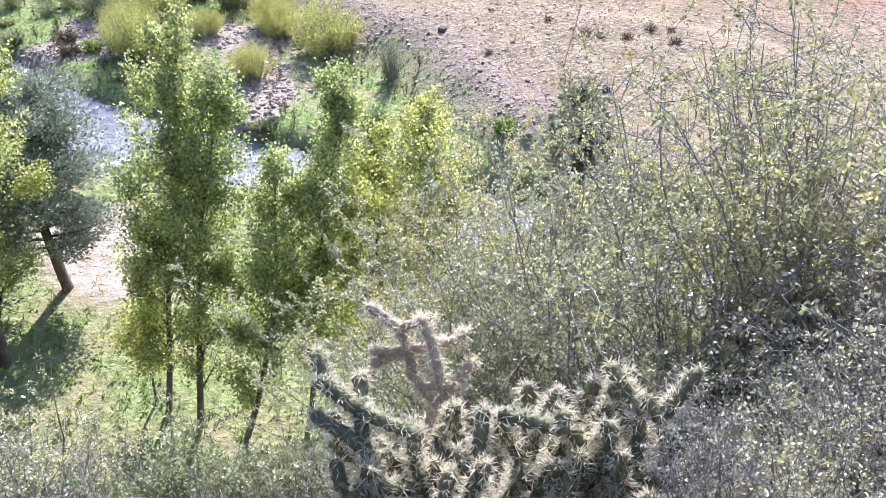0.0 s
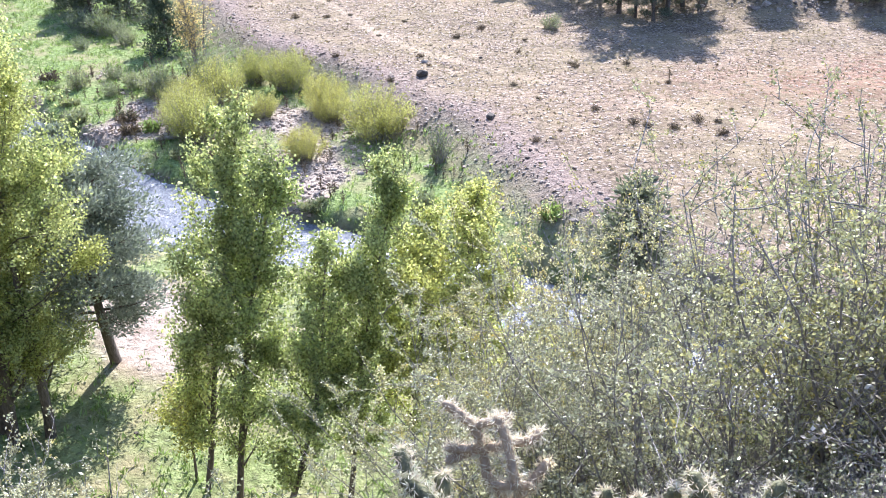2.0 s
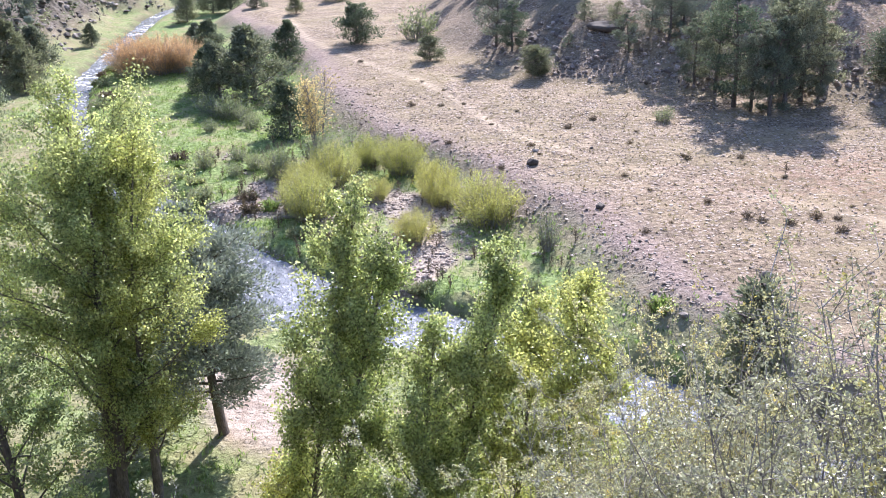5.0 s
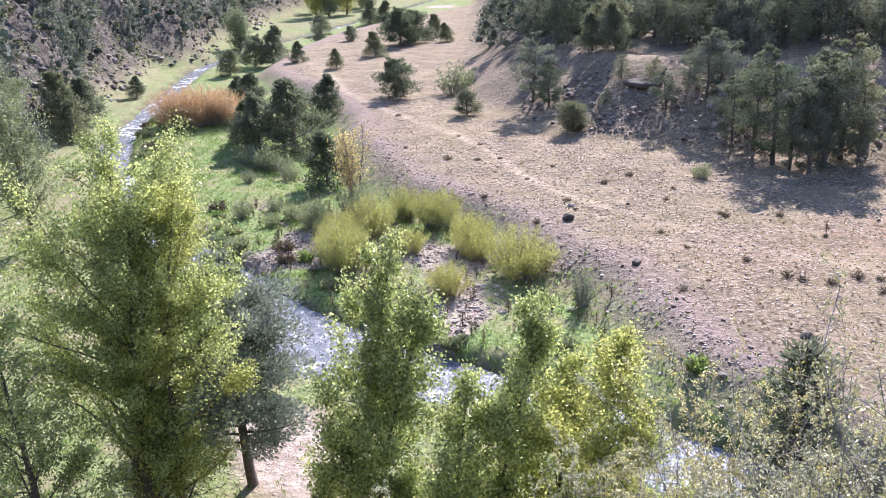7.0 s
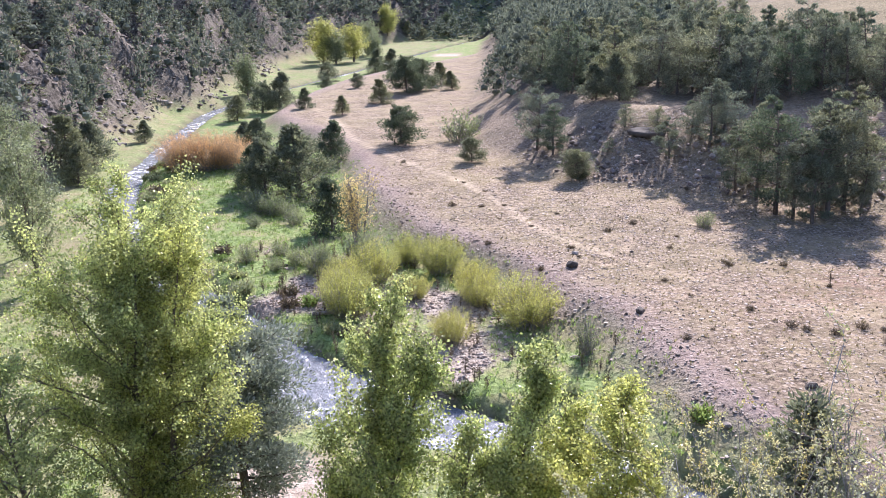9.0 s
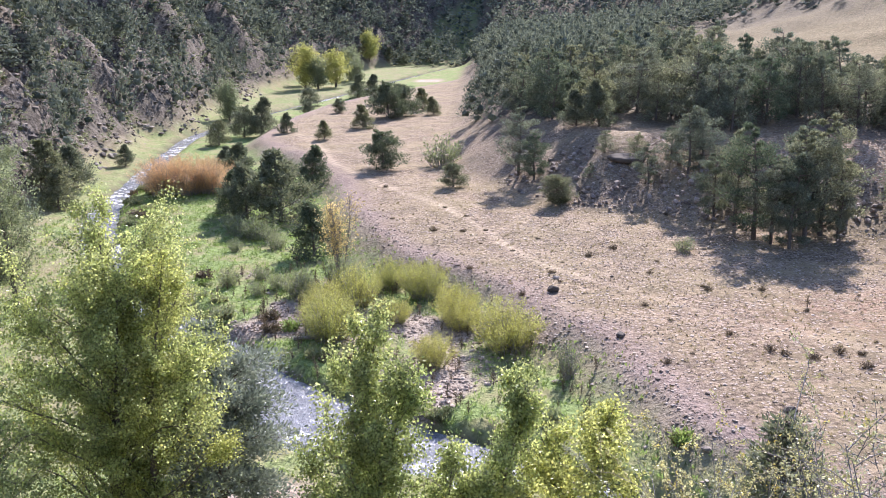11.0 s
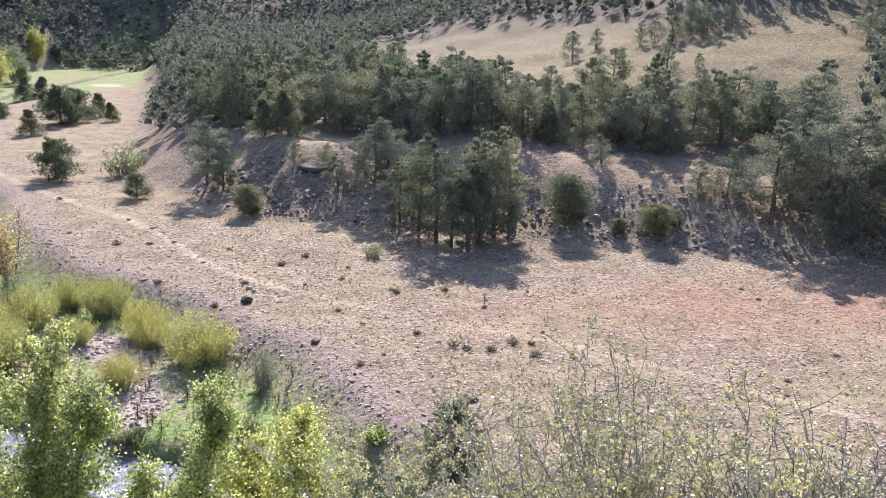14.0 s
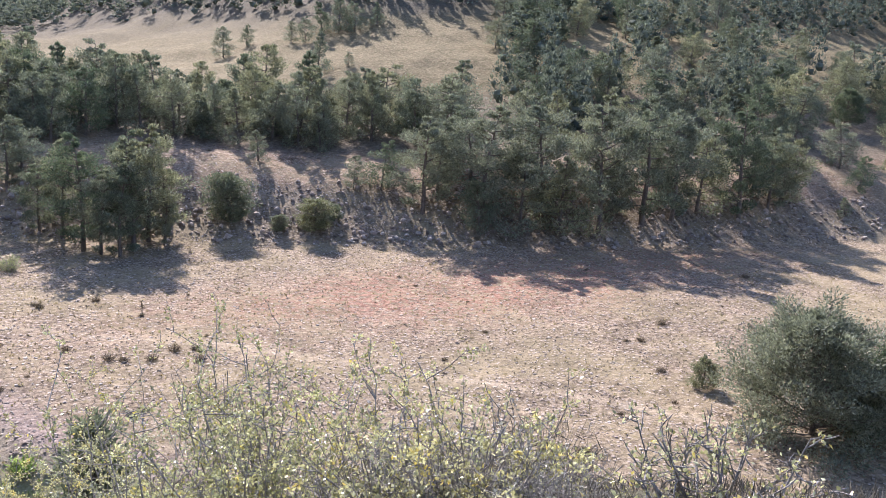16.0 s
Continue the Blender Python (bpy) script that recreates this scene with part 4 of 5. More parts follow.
cottonwood(305, -0.3, 20.4, 8.7, 1.6, 18000, M_COTTON, SLENDER, (0.053, 0.03), trunk=0.11, bare=0.15, tall=2.0)
cottonwood(306, 2.0, 19.4, 9.3, 2.6, 38000, M_COTTONY, "cottonwood with leaves turning yellow below the shrubs", (-0.057, 0.03), trunk=0.12, bare=0.06, tall=1.5)
cottonwood(307, -6.5, 20.3, 3.8, 0.8, 4600, M_COTTONY, "yellowing cottonwood sapling in the grass", (0.08, 0), trunk=0.05, bare=0.3, tall=1.4)
cottonwood(308, -12.9, 22.8, 13.0, 3.5, 62000, M_COTTON, "tall full cottonwood in sun, its top leaves turning yellow", (0.043, 0.03), 0.08, trunk=0.26, bare=0.16, tall=1.5, twigs=8)
cottonwood(309, -11.4, 22.4, 12.2, 1.85, 32000, M_COTTONY, "yellow-green cottonwood beside the tall one", (0.085, 0.03), 0.075, trunk=0.18, bare=0.15, tall=1.7, twigs=7)
cottonwood(311, -12.3, 21.9, 11.6, 3.0, 36000, M_COTTON, "broad green cottonwood between the two taller ones", (0.07, 0.03), 0.08, trunk=0.2, bare=0.14, tall=1.4, twigs=7)
cottonwood(310, -13.2, 18.6, 9.8, 2.6, 20000, M_COTTON, "green cottonwood on the lower slope", (-0.03, 0.0), 0.08, trunk=0.18, bare=0.12, tall=1.3, twigs=6)

# ---- leafy shrubs, cactus and brush on the slope under the camera ----
def leafy_shrub(name, seed, height, width, leaves, leaf, label, mat=None, stems=18, lean=(0, 0), twigs=6, stem_r=0.011):
    """A many-stemmed shrub with angular twigs and small leaves gathered along them."""
    r = np.random.default_rng(seed)
    root = thing(name, label, "shrub", "slope shrubs")
    wood, homes = [], []
    for i in range(stems):
        a, q = r.uniform(0, 6.28), r.uniform(0.1, 1)
        out = np.array([np.cos(a), np.sin(a), 0]) * q * width / height * 0.55 + np.array([lean[0], lean[1], 1.0])
        foot = np.array([np.cos(a), np.sin(a), 0]) * q * 0.12
        s = limb(r, foot - np.array([0, 0, 0.15]), out, height * r.uniform(0.75, 1.08), stem_r * r.uniform(0.7, 1.3), 0.0022, 9, 0.10, 0.01)
        wood.append(s)
        for _ in range(twigs):
            p = along_path(r, s, 1, 0.34)[0]
            w = unit(r.normal(size=3) * np.array([1, 1, 0.55]) + np.array([0, 0, 0.55]))
            tw = limb(r, p, w, height * r.uniform(0.12, 0.3), stem_r * 0.38, 0.0014, 5, 0.2, 0.04)
            wood.append(tw)
            homes.append(tw)
            for _ in range(2):
                p2 = along_path(r, tw, 1, 0.3)[0]
                t2 = limb(r, p2, w + r.normal(size=3) * 0.7, height * r.uniform(0.05, 0.13), 0.0022, 0.001, 4, 0.2)
                wood.append(t2)
                homes.append(t2)
        homes.append((s[0][5:], s[1][5:]))
    share = r.multinomial(leaves, np.ones(len(homes)) / len(homes))
    cen = np.concatenate([np.repeat(along_path(r, h, -(-n // 4), 0.2), 4, axis=0)[:n] for h, n in zip(homes, share) if n])
    cen += r.normal(size=cen.shape) * leaf * 0.55
    v, f = tubes(wood, 4)
    mesh_part("wood", quads_mesh(name + "_stems", v, f, M_STEM, True), root)
    v, f = blades(r, cen, r.normal(size=cen.shape) + np.array([0, 0, 0.35]), leaf, leaf * 0.62)
    mesh_part("foliage", quads_mesh(name + "_foliage", v, f, mat or M_SHRUB), root)
    return root


GREYGREEN = "grey-green shrub with thin dark stems and small scattered leaves"
YELLOWED = "thin-stemmed shrub whose small upper leaves turn yellow"
for seed, x, y, h, w, n, label in (
        (401, 1.17, 4.7, 2.1, 2.2, 11000, GREYGREEN), (402, 1.42, 3.98, 1.8, 1.9, 6500, GREYGREEN), (403, 1.76, 3.6, 1.75, 1.9, 5600, YELLOWED),
        (404, 2.02, 3.2, 1.45, 1.8, 4200, YELLOWED), (405, 0.8, 5.5, 2.45, 2.6, 15000, YELLOWED), (406, 0.4, 6.6, 2.6, 2.7, 15000, GREYGREEN),
        (407, 2.5, 2.7, 0.95, 1.6, 3600, YELLOWED), (409, 2.1, 4.6, 1.9, 2.0, 3400, GREYGREEN),
        (411, 1.55, 5.9, 2.7, 2.2, 13000, YELLOWED), (412, 1.2, 6.7, 1.9, 2.2, 11000, YELLOWED), (413, 0.95, 4.6, 1.5, 1.9, 9000, GREYGREEN),
        (414, 2.2, 3.8, 1.7, 0.55, 3000, YELLOWED),
        (410, 2.75, 1.55, 0.42, 0.7, 500, YELLOWED)):
    stand(leafy_shrub("leafy_shrub", seed, h, w, int(n * 1.9), 0.021, label, M_SHRUBY if label == YELLOWED else M_SHRUB, stems=26, stem_r=0.0085), x, y)
for seed, x, y, h, w, n in ((421, -2.2, 6.0, 1.25, 1.4, 7500), (422, -1.35, 5.3, 1.15, 1.0, 4200), (423, -0.85, 5.4, 0.7, 1.0, 4000), (424, -0.4, 5.0, 0.55, 0.8, 2400),
                            (425, -3.6, 8.6, 1.0, 1.8, 6000), (427, -3.9, 6.7, 2.3, 2.0, 9000), (430, -3.1, 5.6, 1.5, 1.5, 7000), (429, -5.6, 9.5, 1.5, 2.2, 8000), (428, -1.6, 8.4, 0.6, 1.4, 3500)):
    stand(leafy_shrub("slope_shrub", seed, h, w, n, 0.032, "green shrub on the steep slope with grey branches", M_BRUSH if seed in (422, 424) else M_SHRUB), x, y)

# ---- tree cholla ----
def cholla(name, label, base, arms, skin, seed, thick=0.017, foot=()):
    """A cholla: jointed arms with raised tubercles in a spiral, each bearing a star of spines."""
    r = np.random.default_rng(seed)
    root = thing(name, label, "cactus")
    root.location = (base[0], base[1], ground_at(*base))
    for path in list(arms) + list(foot):
        p = np.array(path, float)
        seg = np.linalg.norm(np.diff(p, axis=0), axis=1)
        n = max(8, int(seg.sum() / 0.008))
        k = np.linspace(0, seg.sum(), n)
        acc = np.concatenate([[0], np.cumsum(seg)])
        pts = np.stack([np.interp(k, acc, p[:, i]) for i in range(3)], 1)
        pts += np.cumsum(r.normal(size=pts.shape) * 0.0006, axis=0)
        rad = 1.25 * thick * np.clip(np.minimum(1, 0.45 + k / 0.02), 0, 1) * np.clip(0.4 + (k[-1] - k) / 0.02, 0, 1)
        v, f = tubes([(pts, rad)], 10)
        d = unit(np.gradient(pts, axis=0))
        ring = np.repeat(np.arange(n), 10)
        spoke = np.tile(np.arange(10), n)
        knob = 1 + 0.32 * np.maximum(0, np.cos(2 * np.pi * (spoke / 10 * 5 + k[ring] / 0.034))) * (np.cos(2 * np.pi * k[ring] / 0.017) * 0.3 + 0.7)
        v = pts[ring] + (v - pts[ring]) * knob[:, None]
        ends = np.stack([[(n - 1) * 10 + i, (n - 1) * 10 + i + 1, (n - 1) * 10 + 9 - i - 1, (n - 1) * 10 + 9 - i] for i in range(4)])
        arm = mesh_part("arm", quads_mesh(name + "_arm", v, np.concatenate([f, ends]), skin, True), root)
        m = int(seg.sum() / 0.0025)
        i = r.integers(0, len(v), m)
        out = unit(v[i] - pts[ring[i]])
        cen = np.repeat(v[i], 5, axis=0)
        way = np.repeat(out, 5, axis=0) + r.normal(size=(5 * m, 3)) * 0.75
        sv, sf = blades(r, cen, way, 0.032, 0.0030)
        tip = r.normal(size=(16, 3)) * 0.6 + d[-1]
        tv, tf = blades(r, np.repeat(pts[-1:], 16, 0), tip, 0.028, 0.003)
        mesh_part("spine_cover", quads_mesh(name + "_spine_cover", np.concatenate([sv, tv]), np.concatenate([sf, tf + len(sv)]), M_SPINE), arm, "dense whitish spines")
    return root


GREEN_ARMS = [
    [(-0.37, -0.17, 0.39), (-0.41, -0.08, 0.48), (-0.41, 0.01, 0.56)], [(-0.24, -0.09, 0.49), (-0.41, -0.03, 0.56), (-0.54, 0.04, 0.64)],
    [(-0.41, 0.03, 0.56), (-0.41, 0.08, 0.61)], [(-0.51, 0.06, 0.62), (-0.54, 0.12, 0.68)], [(-0.27, -0.09, 0.36), (-0.26, 0.01, 0.47)],
    [(-0.08, -0.11, 0.40), (-0.05, -0.01, 0.52)], [(-0.01, -0.04, 0.52), (0.18, -0.11, 0.50)], [(0.18, -0.12, 0.50), (0.17, -0.07, 0.55)],
    [(0.24, -0.14, 0.40), (0.18, -0.05, 0.52)], [(0.06, -0.09, 0.36), (-0.01, 0.01, 0.47)], [(-0.09, -0.16, 0.34), (-0.14, -0.08, 0.43)]]
MORE_ARMS = [
    [(-0.20, -0.22, 0.34), (-0.16, -0.16, 0.42)], [(0.17, -0.26, 0.36), (0.16, -0.19, 0.43)], [(0.39, -0.16, 0.36), (0.41, -0.07, 0.51), (0.34, 0.05, 0.60)],
    [(0.46, -0.13, 0.52), (0.42, -0.07, 0.58)], [(0.45, -0.25, 0.38), (0.46, -0.18, 0.54)], [(0.46, -0.13, 0.54), (0.57, -0.07, 0.66)],
    [(0.32, -0.27, 0.38), (0.32, -0.19, 0.49)], [(0.46, -0.18, 0.52), (0.57, -0.21, 0.55)], [(-0.48, -0.15, 0.36), (-0.50, -0.10, 0.45)], [(-0.40, -0.09, 0.46), (-0.56, -0.01, 0.55)]]
GREEN_FEET = [[(0, 0, -0.05), (-0.15, -0.06, 0.2), (-0.37, -0.17, 0.39)], [(-0.05, 0, 0.05), (-0.16, -0.05, 0.22), (-0.27, -0.09, 0.36)], [(0, 0, 0.0), (-0.06, -0.06, 0.22), (-0.08, -0.11, 0.40)],
              [(0.02, 0, 0.0), (0.14, -0.08, 0.22), (0.24, -0.14, 0.40)], [(0, 0, 0.0), (0.05, -0.05, 0.2), (0.06, -0.09, 0.36)], [(0.02, 0, 0), (0.25, -0.1, 0.2), (0.39, -0.16, 0.36)],
              [(0.1, -0.05, 0.08), (0.3, -0.17, 0.22), (0.45, -0.25, 0.38)], [(0, 0, 0.05), (-0.1, -0.12, 0.2), (-0.2, -0.22, 0.34)], [(0.05, -0.04, 0.05), (0.12, -0.15, 0.2), (0.17, -0.26, 0.36)],
              [(-0.1, -0.05, 0.1), (-0.3, -0.12, 0.24), (-0.48, -0.15, 0.36)], [(0.15, -0.1, 0.1), (0.26, -0.2, 0.24), (0.32, -0.27, 0.38)]]
DRY_ARMS = [
    [(0.15, 0.03, 0.64), (0.08, 0.10, 0.70), (0.06, 0.19, 0.81)], [(0.06, 0.16, 0.81), (0.03, 0.20, 0.86), (-0.07, 0.25, 0.92)], [(0.04, 0.18, 0.86), (0.17, 0.20, 0.89)],
    [(-0.07, 0.16, 0.78), (0.07, 0.16, 0.77), (0.25, 0.17, 0.80), (0.29, 0.19, 0.83)], [(-0.07, 0.14, 0.73), (0.05, 0.17, 0.76)], [(0.18, 0.01, 0.73), (0.15, 0.12, 0.86), (0.12, 0.17, 0.92)],
    [(0.15, -0.02, 0.63), (0.31, 0.10, 0.76)], [(0.09, 0.03, 0.71), (0.25, 0.02, 0.71)]]
DRY_FOOT = [[(0, 0, -0.05), (0.05, 0, 0.3), (0.15, 0.0, 0.64)]]
rc = np.random.default_rng(509)
SMALL_ARMS = []
for _ in range(26):
    a, q = rc.uniform(-0.55, 0.55), rc.uniform(-0.28, 0.12)
    low = 0.28 + 0.16 * rc.uniform()
    SMALL_ARMS.append([(a * 0.9, q, low - 0.06), (a, q, low), (a + rc.normal() * 0.05, q + rc.normal() * 0.03, low + rc.uniform(0.06, 0.15))])
    SMALL_ARMS.append([(a * 0.3, q * 0.3, 0.0), (a * 0.7, q * 0.8, low * 0.6), (a * 0.9, q, low - 0.06)])
cholla("cholla_cactus", "green tree cholla with dense pale spines on the slope", (0.62, 2.45), GREEN_ARMS + MORE_ARMS + SMALL_ARMS, M_CHOLLA, 501, 0.0165, GREEN_FEET)
cholla("cholla_cactus", "dry tan cholla with spiny forked arms beside the green one", (0.30, 2.85), DRY_ARMS, M_CHOLLADRY, 502, 0.013, DRY_FOOT)

DRYGRASS = [wand_shrub("dry_grass_clump", 520 + i, 0.42, 0.5, M_LITTER, "bleached dry grass clump on the steep slope", "grass", 110, 260, 0.10, M_LITTER, "dry grass clumps", slim=0.05, stem_r=0.0025) for i in range(2)]
GREYTWIG = [leafy_shrub("dead_brush", 524 + i, 0.62, 1.0, (900, 1500, 700)[i], 0.02, "grey dead brush tangle with curled dry leaves", (M_DRYLEAF, M_SHRUB, M_DRYLEAF)[i], stems=(34, 24, 40)[i], twigs=5, stem_r=0.0042) for i in range(3)]
r_near = np.random.default_rng(77)
for _ in range(90):
    x, y = r_near.uniform(-3.5, 3.6), r_near.uniform(2.2, 10)
    if math.hypot(x - 0.5, y - 2.4) > 0.6:
        stand(DRYGRASS[int(r_near.integers(2))], x, y, r_near.uniform(0.7, 1.3), r_near.uniform(0, 6.28), 0.03)
for x, y, s in ((2.0, 2.6, 0.8), (2.35, 2.75, 0.9), (1.75, 2.9, 0.8), (2.6, 3.1, 1.0), (2.2, 3.3, 1.0), (1.5, 3.3, 0.8), (0.2, 3.5, 0.8), (-0.3, 4.0, 0.7), (-1.9, 5.2, 1.5), (-2.6, 5.4, 1.7), (-0.9, 4.6, 0.8), (1.95, 2.35, 0.55), (1.6, 2.5, 0.6), (2.15, 2.1, 0.5), (2.5, 2.4, 0.7), (2.8, 2.7, 0.9), (1.75, 2.15, 0.4), (1.35, 2.9, 0.6), (2.35, 3.6, 1.1), (2.9, 3.4, 1.1), (1.85, 2.55, 0.6), (2.3, 2.45, 0.6), (1.55, 2.2, 0.45), (2.0, 1.9, 0.4), (2.65, 2.1, 0.6), (1.3, 2.5, 0.45), (2.2, 2.85, 0.8), (1.75, 1.7, 0.5), (1.5, 1.8, 0.45), (2.1, 1.6, 0.5), (1.3, 1.9, 0.4), (1.9, 2.2, 0.6), (2.4, 1.9, 0.6), (1.15, 2.1, 0.4), (1.6, 1.5, 0.4), (1.35, 1.55, 0.35), (2.3, 2.6, 1.3), (2.6, 2.9, 1.5), (2.15, 2.35, 1.1), (2.5, 2.55, 1.2), (2.0, 2.75, 1.2), (1.2, 1.75, 0.55), (1.4, 1.95, 0.6), (1.6, 2.0, 0.7), (1.05, 1.9, 0.5), (1.25, 2.25, 0.6), (1.5, 2.3, 0.7), (1.8, 1.9, 0.8), (1.55, 1.65, 0.6), (1.15, 1.55, 0.45)):
    stand(GREYTWIG[int(r_near.integers(3))], x, y, s, r_near.uniform(0, 6.28), 0.05)

bare_shrub = leafy_shrub("bare_shrub", 530, 2.3, 1.7, 260, 0.03, "leafless grey shrub with long pale branches on the slope", M_SHRUBY, stems=7, lean=(0.45, 0.1), twigs=5, stem_r=0.02)
stand(bare_shrub, -3.3, 6.6)

# ---- small shrubs, stones and grass of the flat ----
SAGE = [wand_shrub("dry_shrub", 540 + i, 0.45, 0.62, M_SAGE, "small dark dry shrub on the stony flat", "shrub", 60, 420, 0.07, M_SAGE, "dry shrubs of the flat", 0.5, 0.1) for i in range(3)]
r_flat = np.random.default_rng(91)
FLAT_SHRUBS = [(5, 62.8), (7, 57.1), (6, 50.5), (6.1, 41.7), (11.4, 43.5), (12, 43), (13.3, 42.7), (14.7, 43.5), (-6.5, 57.5), (-4.8, 57.3), (10.1, 53.7), (13.2, 53.5),
               (0.6, 56.5), (-8.4, 67.2), (-15.2, 84.3), (9.9, 72), (9.8, 45.5), (15.7, 43.3), (-6.1, 67.2), (-1.2, 52.1), (9.9, 54.3), (14.8, 49.8), (15.4, 41.6), (27.1, 36.7), (26.2, 25),
               (37.3, 30.5), (26.3, 24.8), (34.5, 27.1), (30.8, 27.2), (43.6, 36.2), (59.3, 41.8), (3.2, 61), (39.8, 34.4)]
for x, y in FLAT_SHRUBS:
    stand(SAGE[int(r_flat.integers(3))], x, y, r_flat.uniform(0.55, 1.1), r_flat.uniform(0, 6.28), 0.02)
for _ in range(90):
    x, y = r_flat.uniform(-22, 62), r_flat.uniform(30, 92)
    c = land(np.array([x]), np.array([y]))
    if c["up"][0] > 0.8 or (5 < c["st"][0] < 16 and 20 < x < 44):
        stand(SAGE[int(r_flat.integers(3))], x, y, r_flat.uniform(0.3, 0.65), r_flat.uniform(0, 6.28), 0.02)
TUSSOCK = [wand_shrub("grass_tussock", 550 + i, 0.6, 0.8, (M_BRUSH, M_GREENBLADE, M_BRUSHDARK, M_SAGE)[i], "rank grass tussock on the creek bank", "grass", 80, 420, 0.2, M_DRY, "bank tussocks", 0.6, 0.05) for i in range(4)]
for _ in range(900):
    x, y = r_flat.uniform(-46, 10), r_flat.uniform(26, 92)
    c = land(np.array([x]), np.array([y]))
    d = c["sc"][0] - c["half"][0]
    if 0.5 < d < 3.2 and c["z"][0] > -2.1:
        stand(TUSSOCK[int(r_flat.integers(4))], x, y, r_flat.uniform(0.6, 1.5), r_flat.uniform(0, 6.28), 0.03)

STALK = wand_shrub("dead_stalk", 560, 0.9, 0.3, M_SAGE, "dark dead mullein stalk standing among the willows", "plant", 1, 130, 0.08, M_SAGE, "dead stalks", 0.0, 0.3, stem_r=0.03)
for _ in range(260):
    x, y = r_flat.uniform(-22, 3), r_flat.uniform(38, 62)
    c = land(np.array([x]), np.array([y]))
    if c["sc"][0] > 2.6 and c["sb"][0] < 0.5:
        stand(STALK, x, y, r_flat.uniform(0.6, 1.2), r_flat.uniform(0, 6.28), 0.02)
stand(STALK, 15.1, 50.6, 1.05, 0.0, 0.02)


def fallen_log(x, y, length, r, turn):
    q = np.random.default_rng(570)
    root = thing("fallen_log", "bleached fallen log lying on the pebble bar", "log")
    paths = [limb(q, (-length / 2, 0, r), (1, 0, 0.02), length, r, r * 0.6, 9, 0.04)]
    mesh_part("trunk", quads_mesh("log_trunk", *tubes(paths, 9), M_DEADWOOD, True), root)
    for k in (0.3, 0.55, 0.8):
        b = [limb(q, (-length / 2 + k * length, 0, r), (0.4, q.uniform(-1, 1), 0.8), 0.5, r * 0.3, 0.01, 4, 0.1)]
        mesh_part("branch_stub", quads_mesh("log_stub", *tubes(b, 6), M_DEADWOOD, True), root)
    root.matrix_basis = Matrix.Translation((x, y, ground_at(x, y) - 0.03)) @ Matrix.Rotation(turn, 4, "Z")


fallen_log(-12.9, 47.6, 2.6, 0.12, 0.12)

phi = (1 + 5 ** 0.5) / 2
ICO_V = unit(np.array([(-1, phi, 0), (1, phi, 0), (-1, -phi, 0), (1, -phi, 0), (0, -1, phi), (0, 1, phi), (0, -1, -phi), (0, 1, -phi), (phi, 0, -1), (phi, 0, 1), (-phi, 0, -1), (-phi, 0, 1)], float))
ICO_F = np.array([(0, 11, 5), (0, 5, 1), (0, 1, 7), (0, 7, 10), (0, 10, 11), (1, 5, 9), (5, 11, 4), (11, 10, 2), (10, 7, 6), (7, 1, 8), (3, 9, 4), (3, 4, 2), (3, 2, 6), (3, 6, 8), (3, 8, 9), (4, 9, 5), (2, 4, 11), (6, 2, 10), (8, 6, 7), (9, 8, 1)])


def stones(name, label, mat, n, box, chance, lo, hi, seed, flat=0.6):
    """Loose stones strewn where the land calls for them, as one mesh."""
    q = np.random.default_rng(seed)
    x, y = q.uniform(box[0], box[1], n), q.uniform(box[2], box[3], n)
    c = land(x, y)
    keep = q.uniform(0, 1, n) < chance(x, y, c)
    x, y, z = x[keep], y[keep], c["z"][keep]
    k = len(x)
    s = lo * (hi / lo) ** (q.uniform(0, 1, k) ** 2.2)
    shape = ICO_V[None] * q.uniform(0.7, 1.3, (k, 12, 1)) * np.stack([q.uniform(0.7, 1.3, k), q.uniform(0.7, 1.3, k), q.uniform(0.5, 1.0, k) * flat * 1.4], 1)[:, None]
    a = q.uniform(0, 6.28, k)
    rx = shape[..., 0] * np.cos(a)[:, None] - shape[..., 1] * np.sin(a)[:, None]
    ry = shape[..., 0] * np.sin(a)[:, None] + shape[..., 1] * np.cos(a)[:, None]
    v = np.stack([rx, ry, shape[..., 2]], 2) * (s * 0.5)[:, None, None] + np.stack([x, y, z + s * 0.1], 1)[:, None]
    f = ICO_F[None] + (np.arange(k) * 12)[:, None, None]
    return tagged(new(name, quads_mesh(name, v.reshape(-1, 3), f.reshape(-1, 3), mat)), label, "stones", kind="stuff")


stones("flat_stones", "loose pale and pinkish stones strewn over the dry flat", M_STONE, 46000, (-22, 60, 24, 74),
       lambda x, y, c: np.clip(c["up"] * (0.35 + 0.5 * (bumps(x, y, 7, 61) > 0)) * (1 - 0.75 * c["red"]) * (1 - c["trail"]), 0, 1), 0.06, 0.22, 601, 0.34)
stones("bank_rubble", "purplish-grey rubble on the cut bank above the creek", M_BENCHSTONE, 26000, (-16, 30, 18, 76), lambda x, y, c: c["rubble"] * 0.6, 0.07, 0.26, 602, 0.5)
stones("bar_pebbles", "rounded pale pebbles of the creek bar", M_STONE, 32000, (-26, 4, 36, 62), lambda x, y, c: c["bar"] * 0.8, 0.06, 0.3, 603)
stones("bench_stones", "dark angular stones on the steep bench face", M_BENCHSTONE, 26000, (-8, 90, 46, 86), lambda x, y, c: step(0.5, 2, c["st"]) * (1 - step(7, 10, c["st"])) * 0.85, 0.10, 0.6, 604, 0.8)
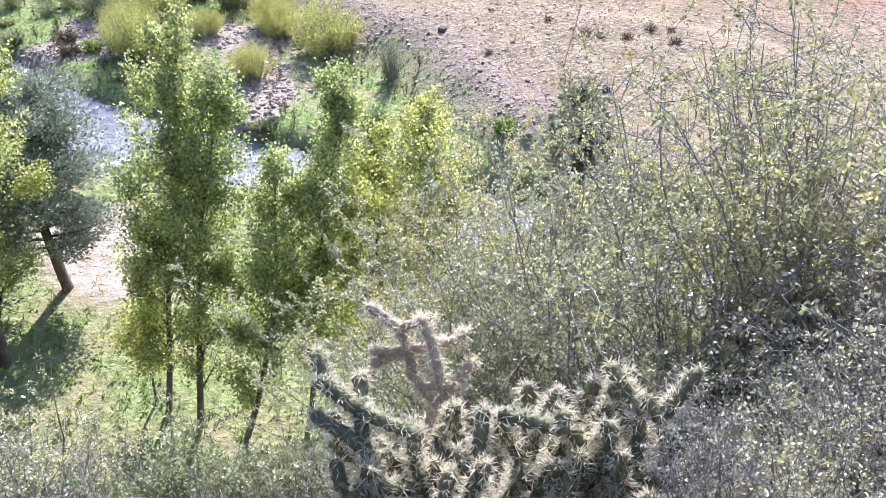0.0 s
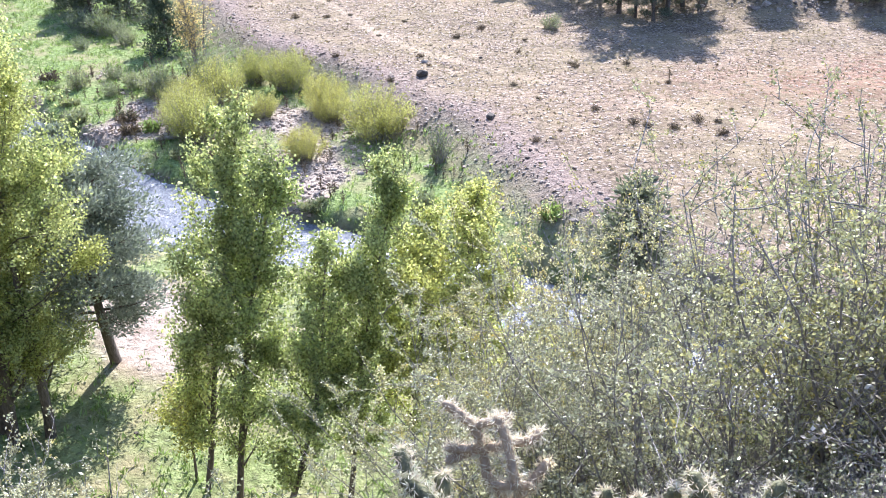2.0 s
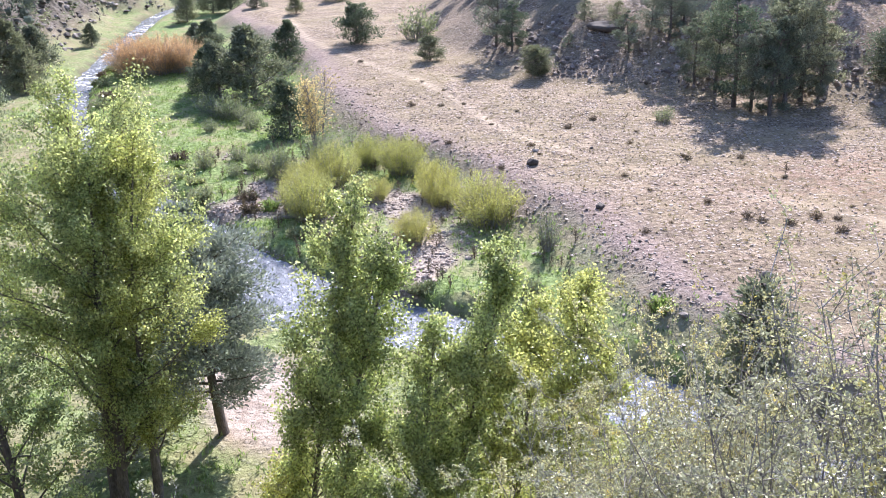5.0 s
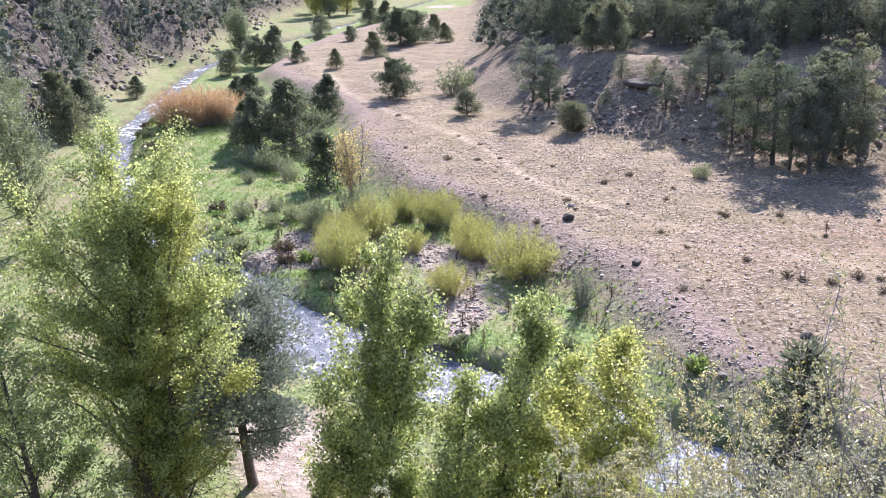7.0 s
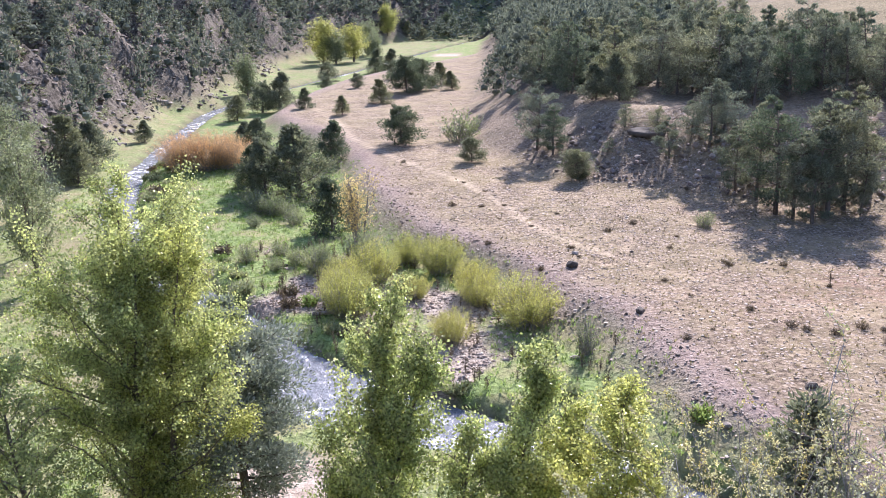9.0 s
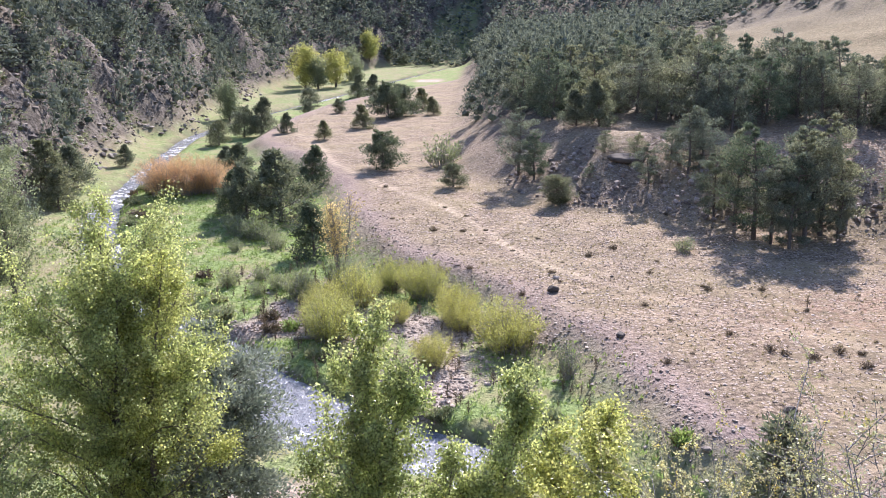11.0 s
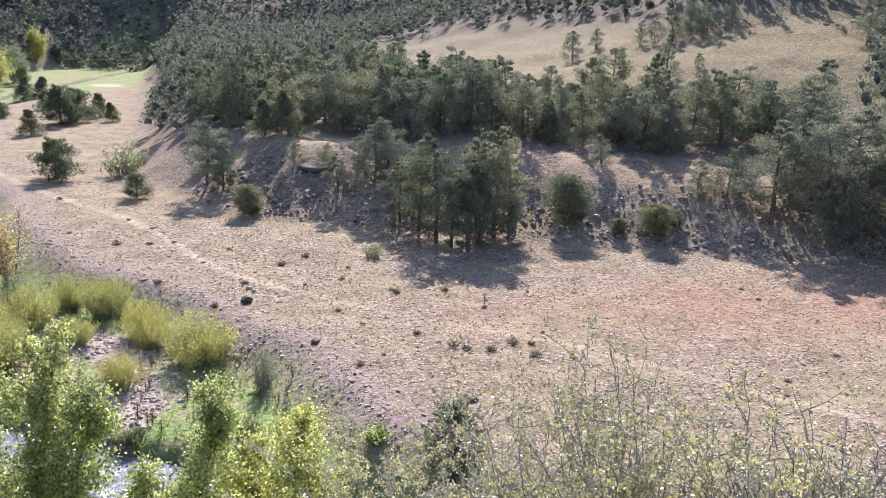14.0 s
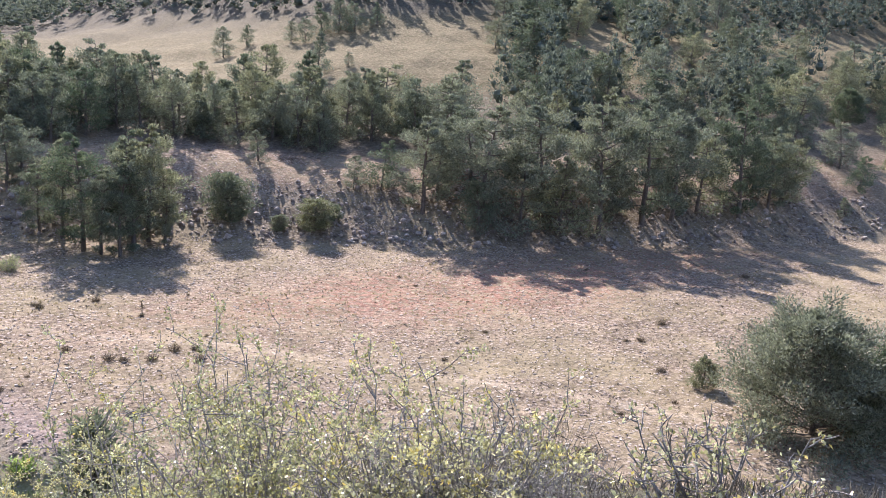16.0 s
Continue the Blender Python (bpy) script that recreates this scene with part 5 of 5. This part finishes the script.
stones("canyon_rocks", "dark broken rocks on the canyon wall", M_DARKSTONE, 15000, (-105, -40, 40, 200), lambda x, y, c: step(-1, 1, c["sw"]) * (1 - step(26, 40, c["sw"])) * (bumps(x, y, 12, 63) > -0.25) * 0.9, 0.25, 1.1, 605, 0.55)
stones("creek_stones", "wet stones standing out of the creek edges", M_DARKSTONE, 6000, (-24, 12, 22, 60), lambda x, y, c: np.exp(-((np.abs(c["sc"]) - c["half"]) / 0.5) ** 2) * 0.6 + 0.015, 0.12, 0.5, 606)


def boulder(seed, x, y, size, turn, label):
    """A single angular rock, half sunk in the soil."""
    q = np.random.default_rng(seed)
    bm = bmesh.new()
    bmesh.ops.create_icosphere(bm, subdivisions=3, radius=0.5)
    cuts = [(unit(q.normal(size=3)), q.uniform(0.3, 0.44)) for _ in range(9)]
    for vert in bm.verts:
        p = np.array(vert.co)
        for way, far in cuts:
            p -= way * max(0.0, float(p @ way) - far)
        vert.co = Vector(p * (1 + q.normal() * 0.02))
    mesh = bpy.data.meshes.new("boulder")
    bm.to_mesh(mesh)
    bm.free()
    mesh.materials.append(M_ROCK)
    ob = tagged(new("boulder", mesh), label, "rock")
    ob.matrix_basis = Matrix.Translation((x, y, ground_at(x, y) + size[2] * 0.22)) @ Matrix.Rotation(turn, 4, "Z") @ Matrix.Diagonal((*size, 1))


M_ROCK = stone_material("dark_boulder_rock", (0.06, 0.05, 0.043), (0.09, 0.075, 0.064), (0.13, 0.108, 0.09))
boulder(621, 0.7, 52.7, (0.75, 0.6, 0.65), 0.4, "dark angular boulder lying on the stony flat")
boulder(622, 4.2, 45.3, (0.7, 0.5, 0.4), 1.2, "low dark boulder lying on the stony flat")
boulder(623, 7.6, 80.3, (4.2, 1.6, 1.1), -0.35, "long dark rock ledge jutting from the bench")


def blades_on_land(name, label, mat, n, box, chance, length, width, seed, each=5):
    q = np.random.default_rng(seed)
    x, y = q.uniform(box[0], box[1], n), q.uniform(box[2], box[3], n)
    c = land(x, y)
    keep = q.uniform(0, 1, n) < chance(x, y, c)
    base = np.repeat(np.stack([x, y, c["z"]], 1)[keep], each, 0)
    base[:, :2] += q.normal(size=(len(base), 2)) * length * 0.35
    way = q.normal(size=(len(base), 3)) * 0.45 + np.array([0, 0, 1])
    v, f = blades(q, base, way, length, width)
    return tagged(new(name, quads_mesh(name, v, f, mat)), label, "grass", kind="stuff")


blades_on_land("dry_grass", "sparse bleached grass tufts over the dry flat and golden hill", M_DRY, 8000, (-22, 70, 24, 84), lambda x, y, c: np.clip(c["up"] * (0.35 + 0.5 * (bumps(x, y, 6, 65) > -0.1)) + 0.5 * (c["st"] > 6), 0, 1), 0.12, 0.05, 611, 5)
blades_on_land("flat_tufts", "short grey-brown tufts between the stones of the flat", M_LITTER, 12000, (-20, 62, 26, 72), lambda x, y, c: c["up"] * (0.3 + 0.5 * (bumps(x, y, 3, 67) > 0)), 0.08, 0.04, 615, 5)
blades_on_land("meadow_grass", "green grass of the creek meadow", M_GREENBLADE, 24000, (-44, 12, 18, 92), lambda x, y, c: c["grass"] * 0.8, 0.24, 0.06, 612, 5)
blades_on_land("slope_grass", "dry and green grass on the steep slope below the camera", M_BRUSH, 7000, (-14, 10, 3, 20), lambda x, y, c: c["slope"] * 0.9, 0.2, 0.03, 613, 6)
blades_on_land("slope_litter", "bleached dry grass and twigs lying on the steep slope", M_LITTER, 10000, (-3.5, 4.2, 1.2, 6.5), lambda x, y, c: np.full(x.shape, 0.95), 0.08, 0.005, 614, 4)
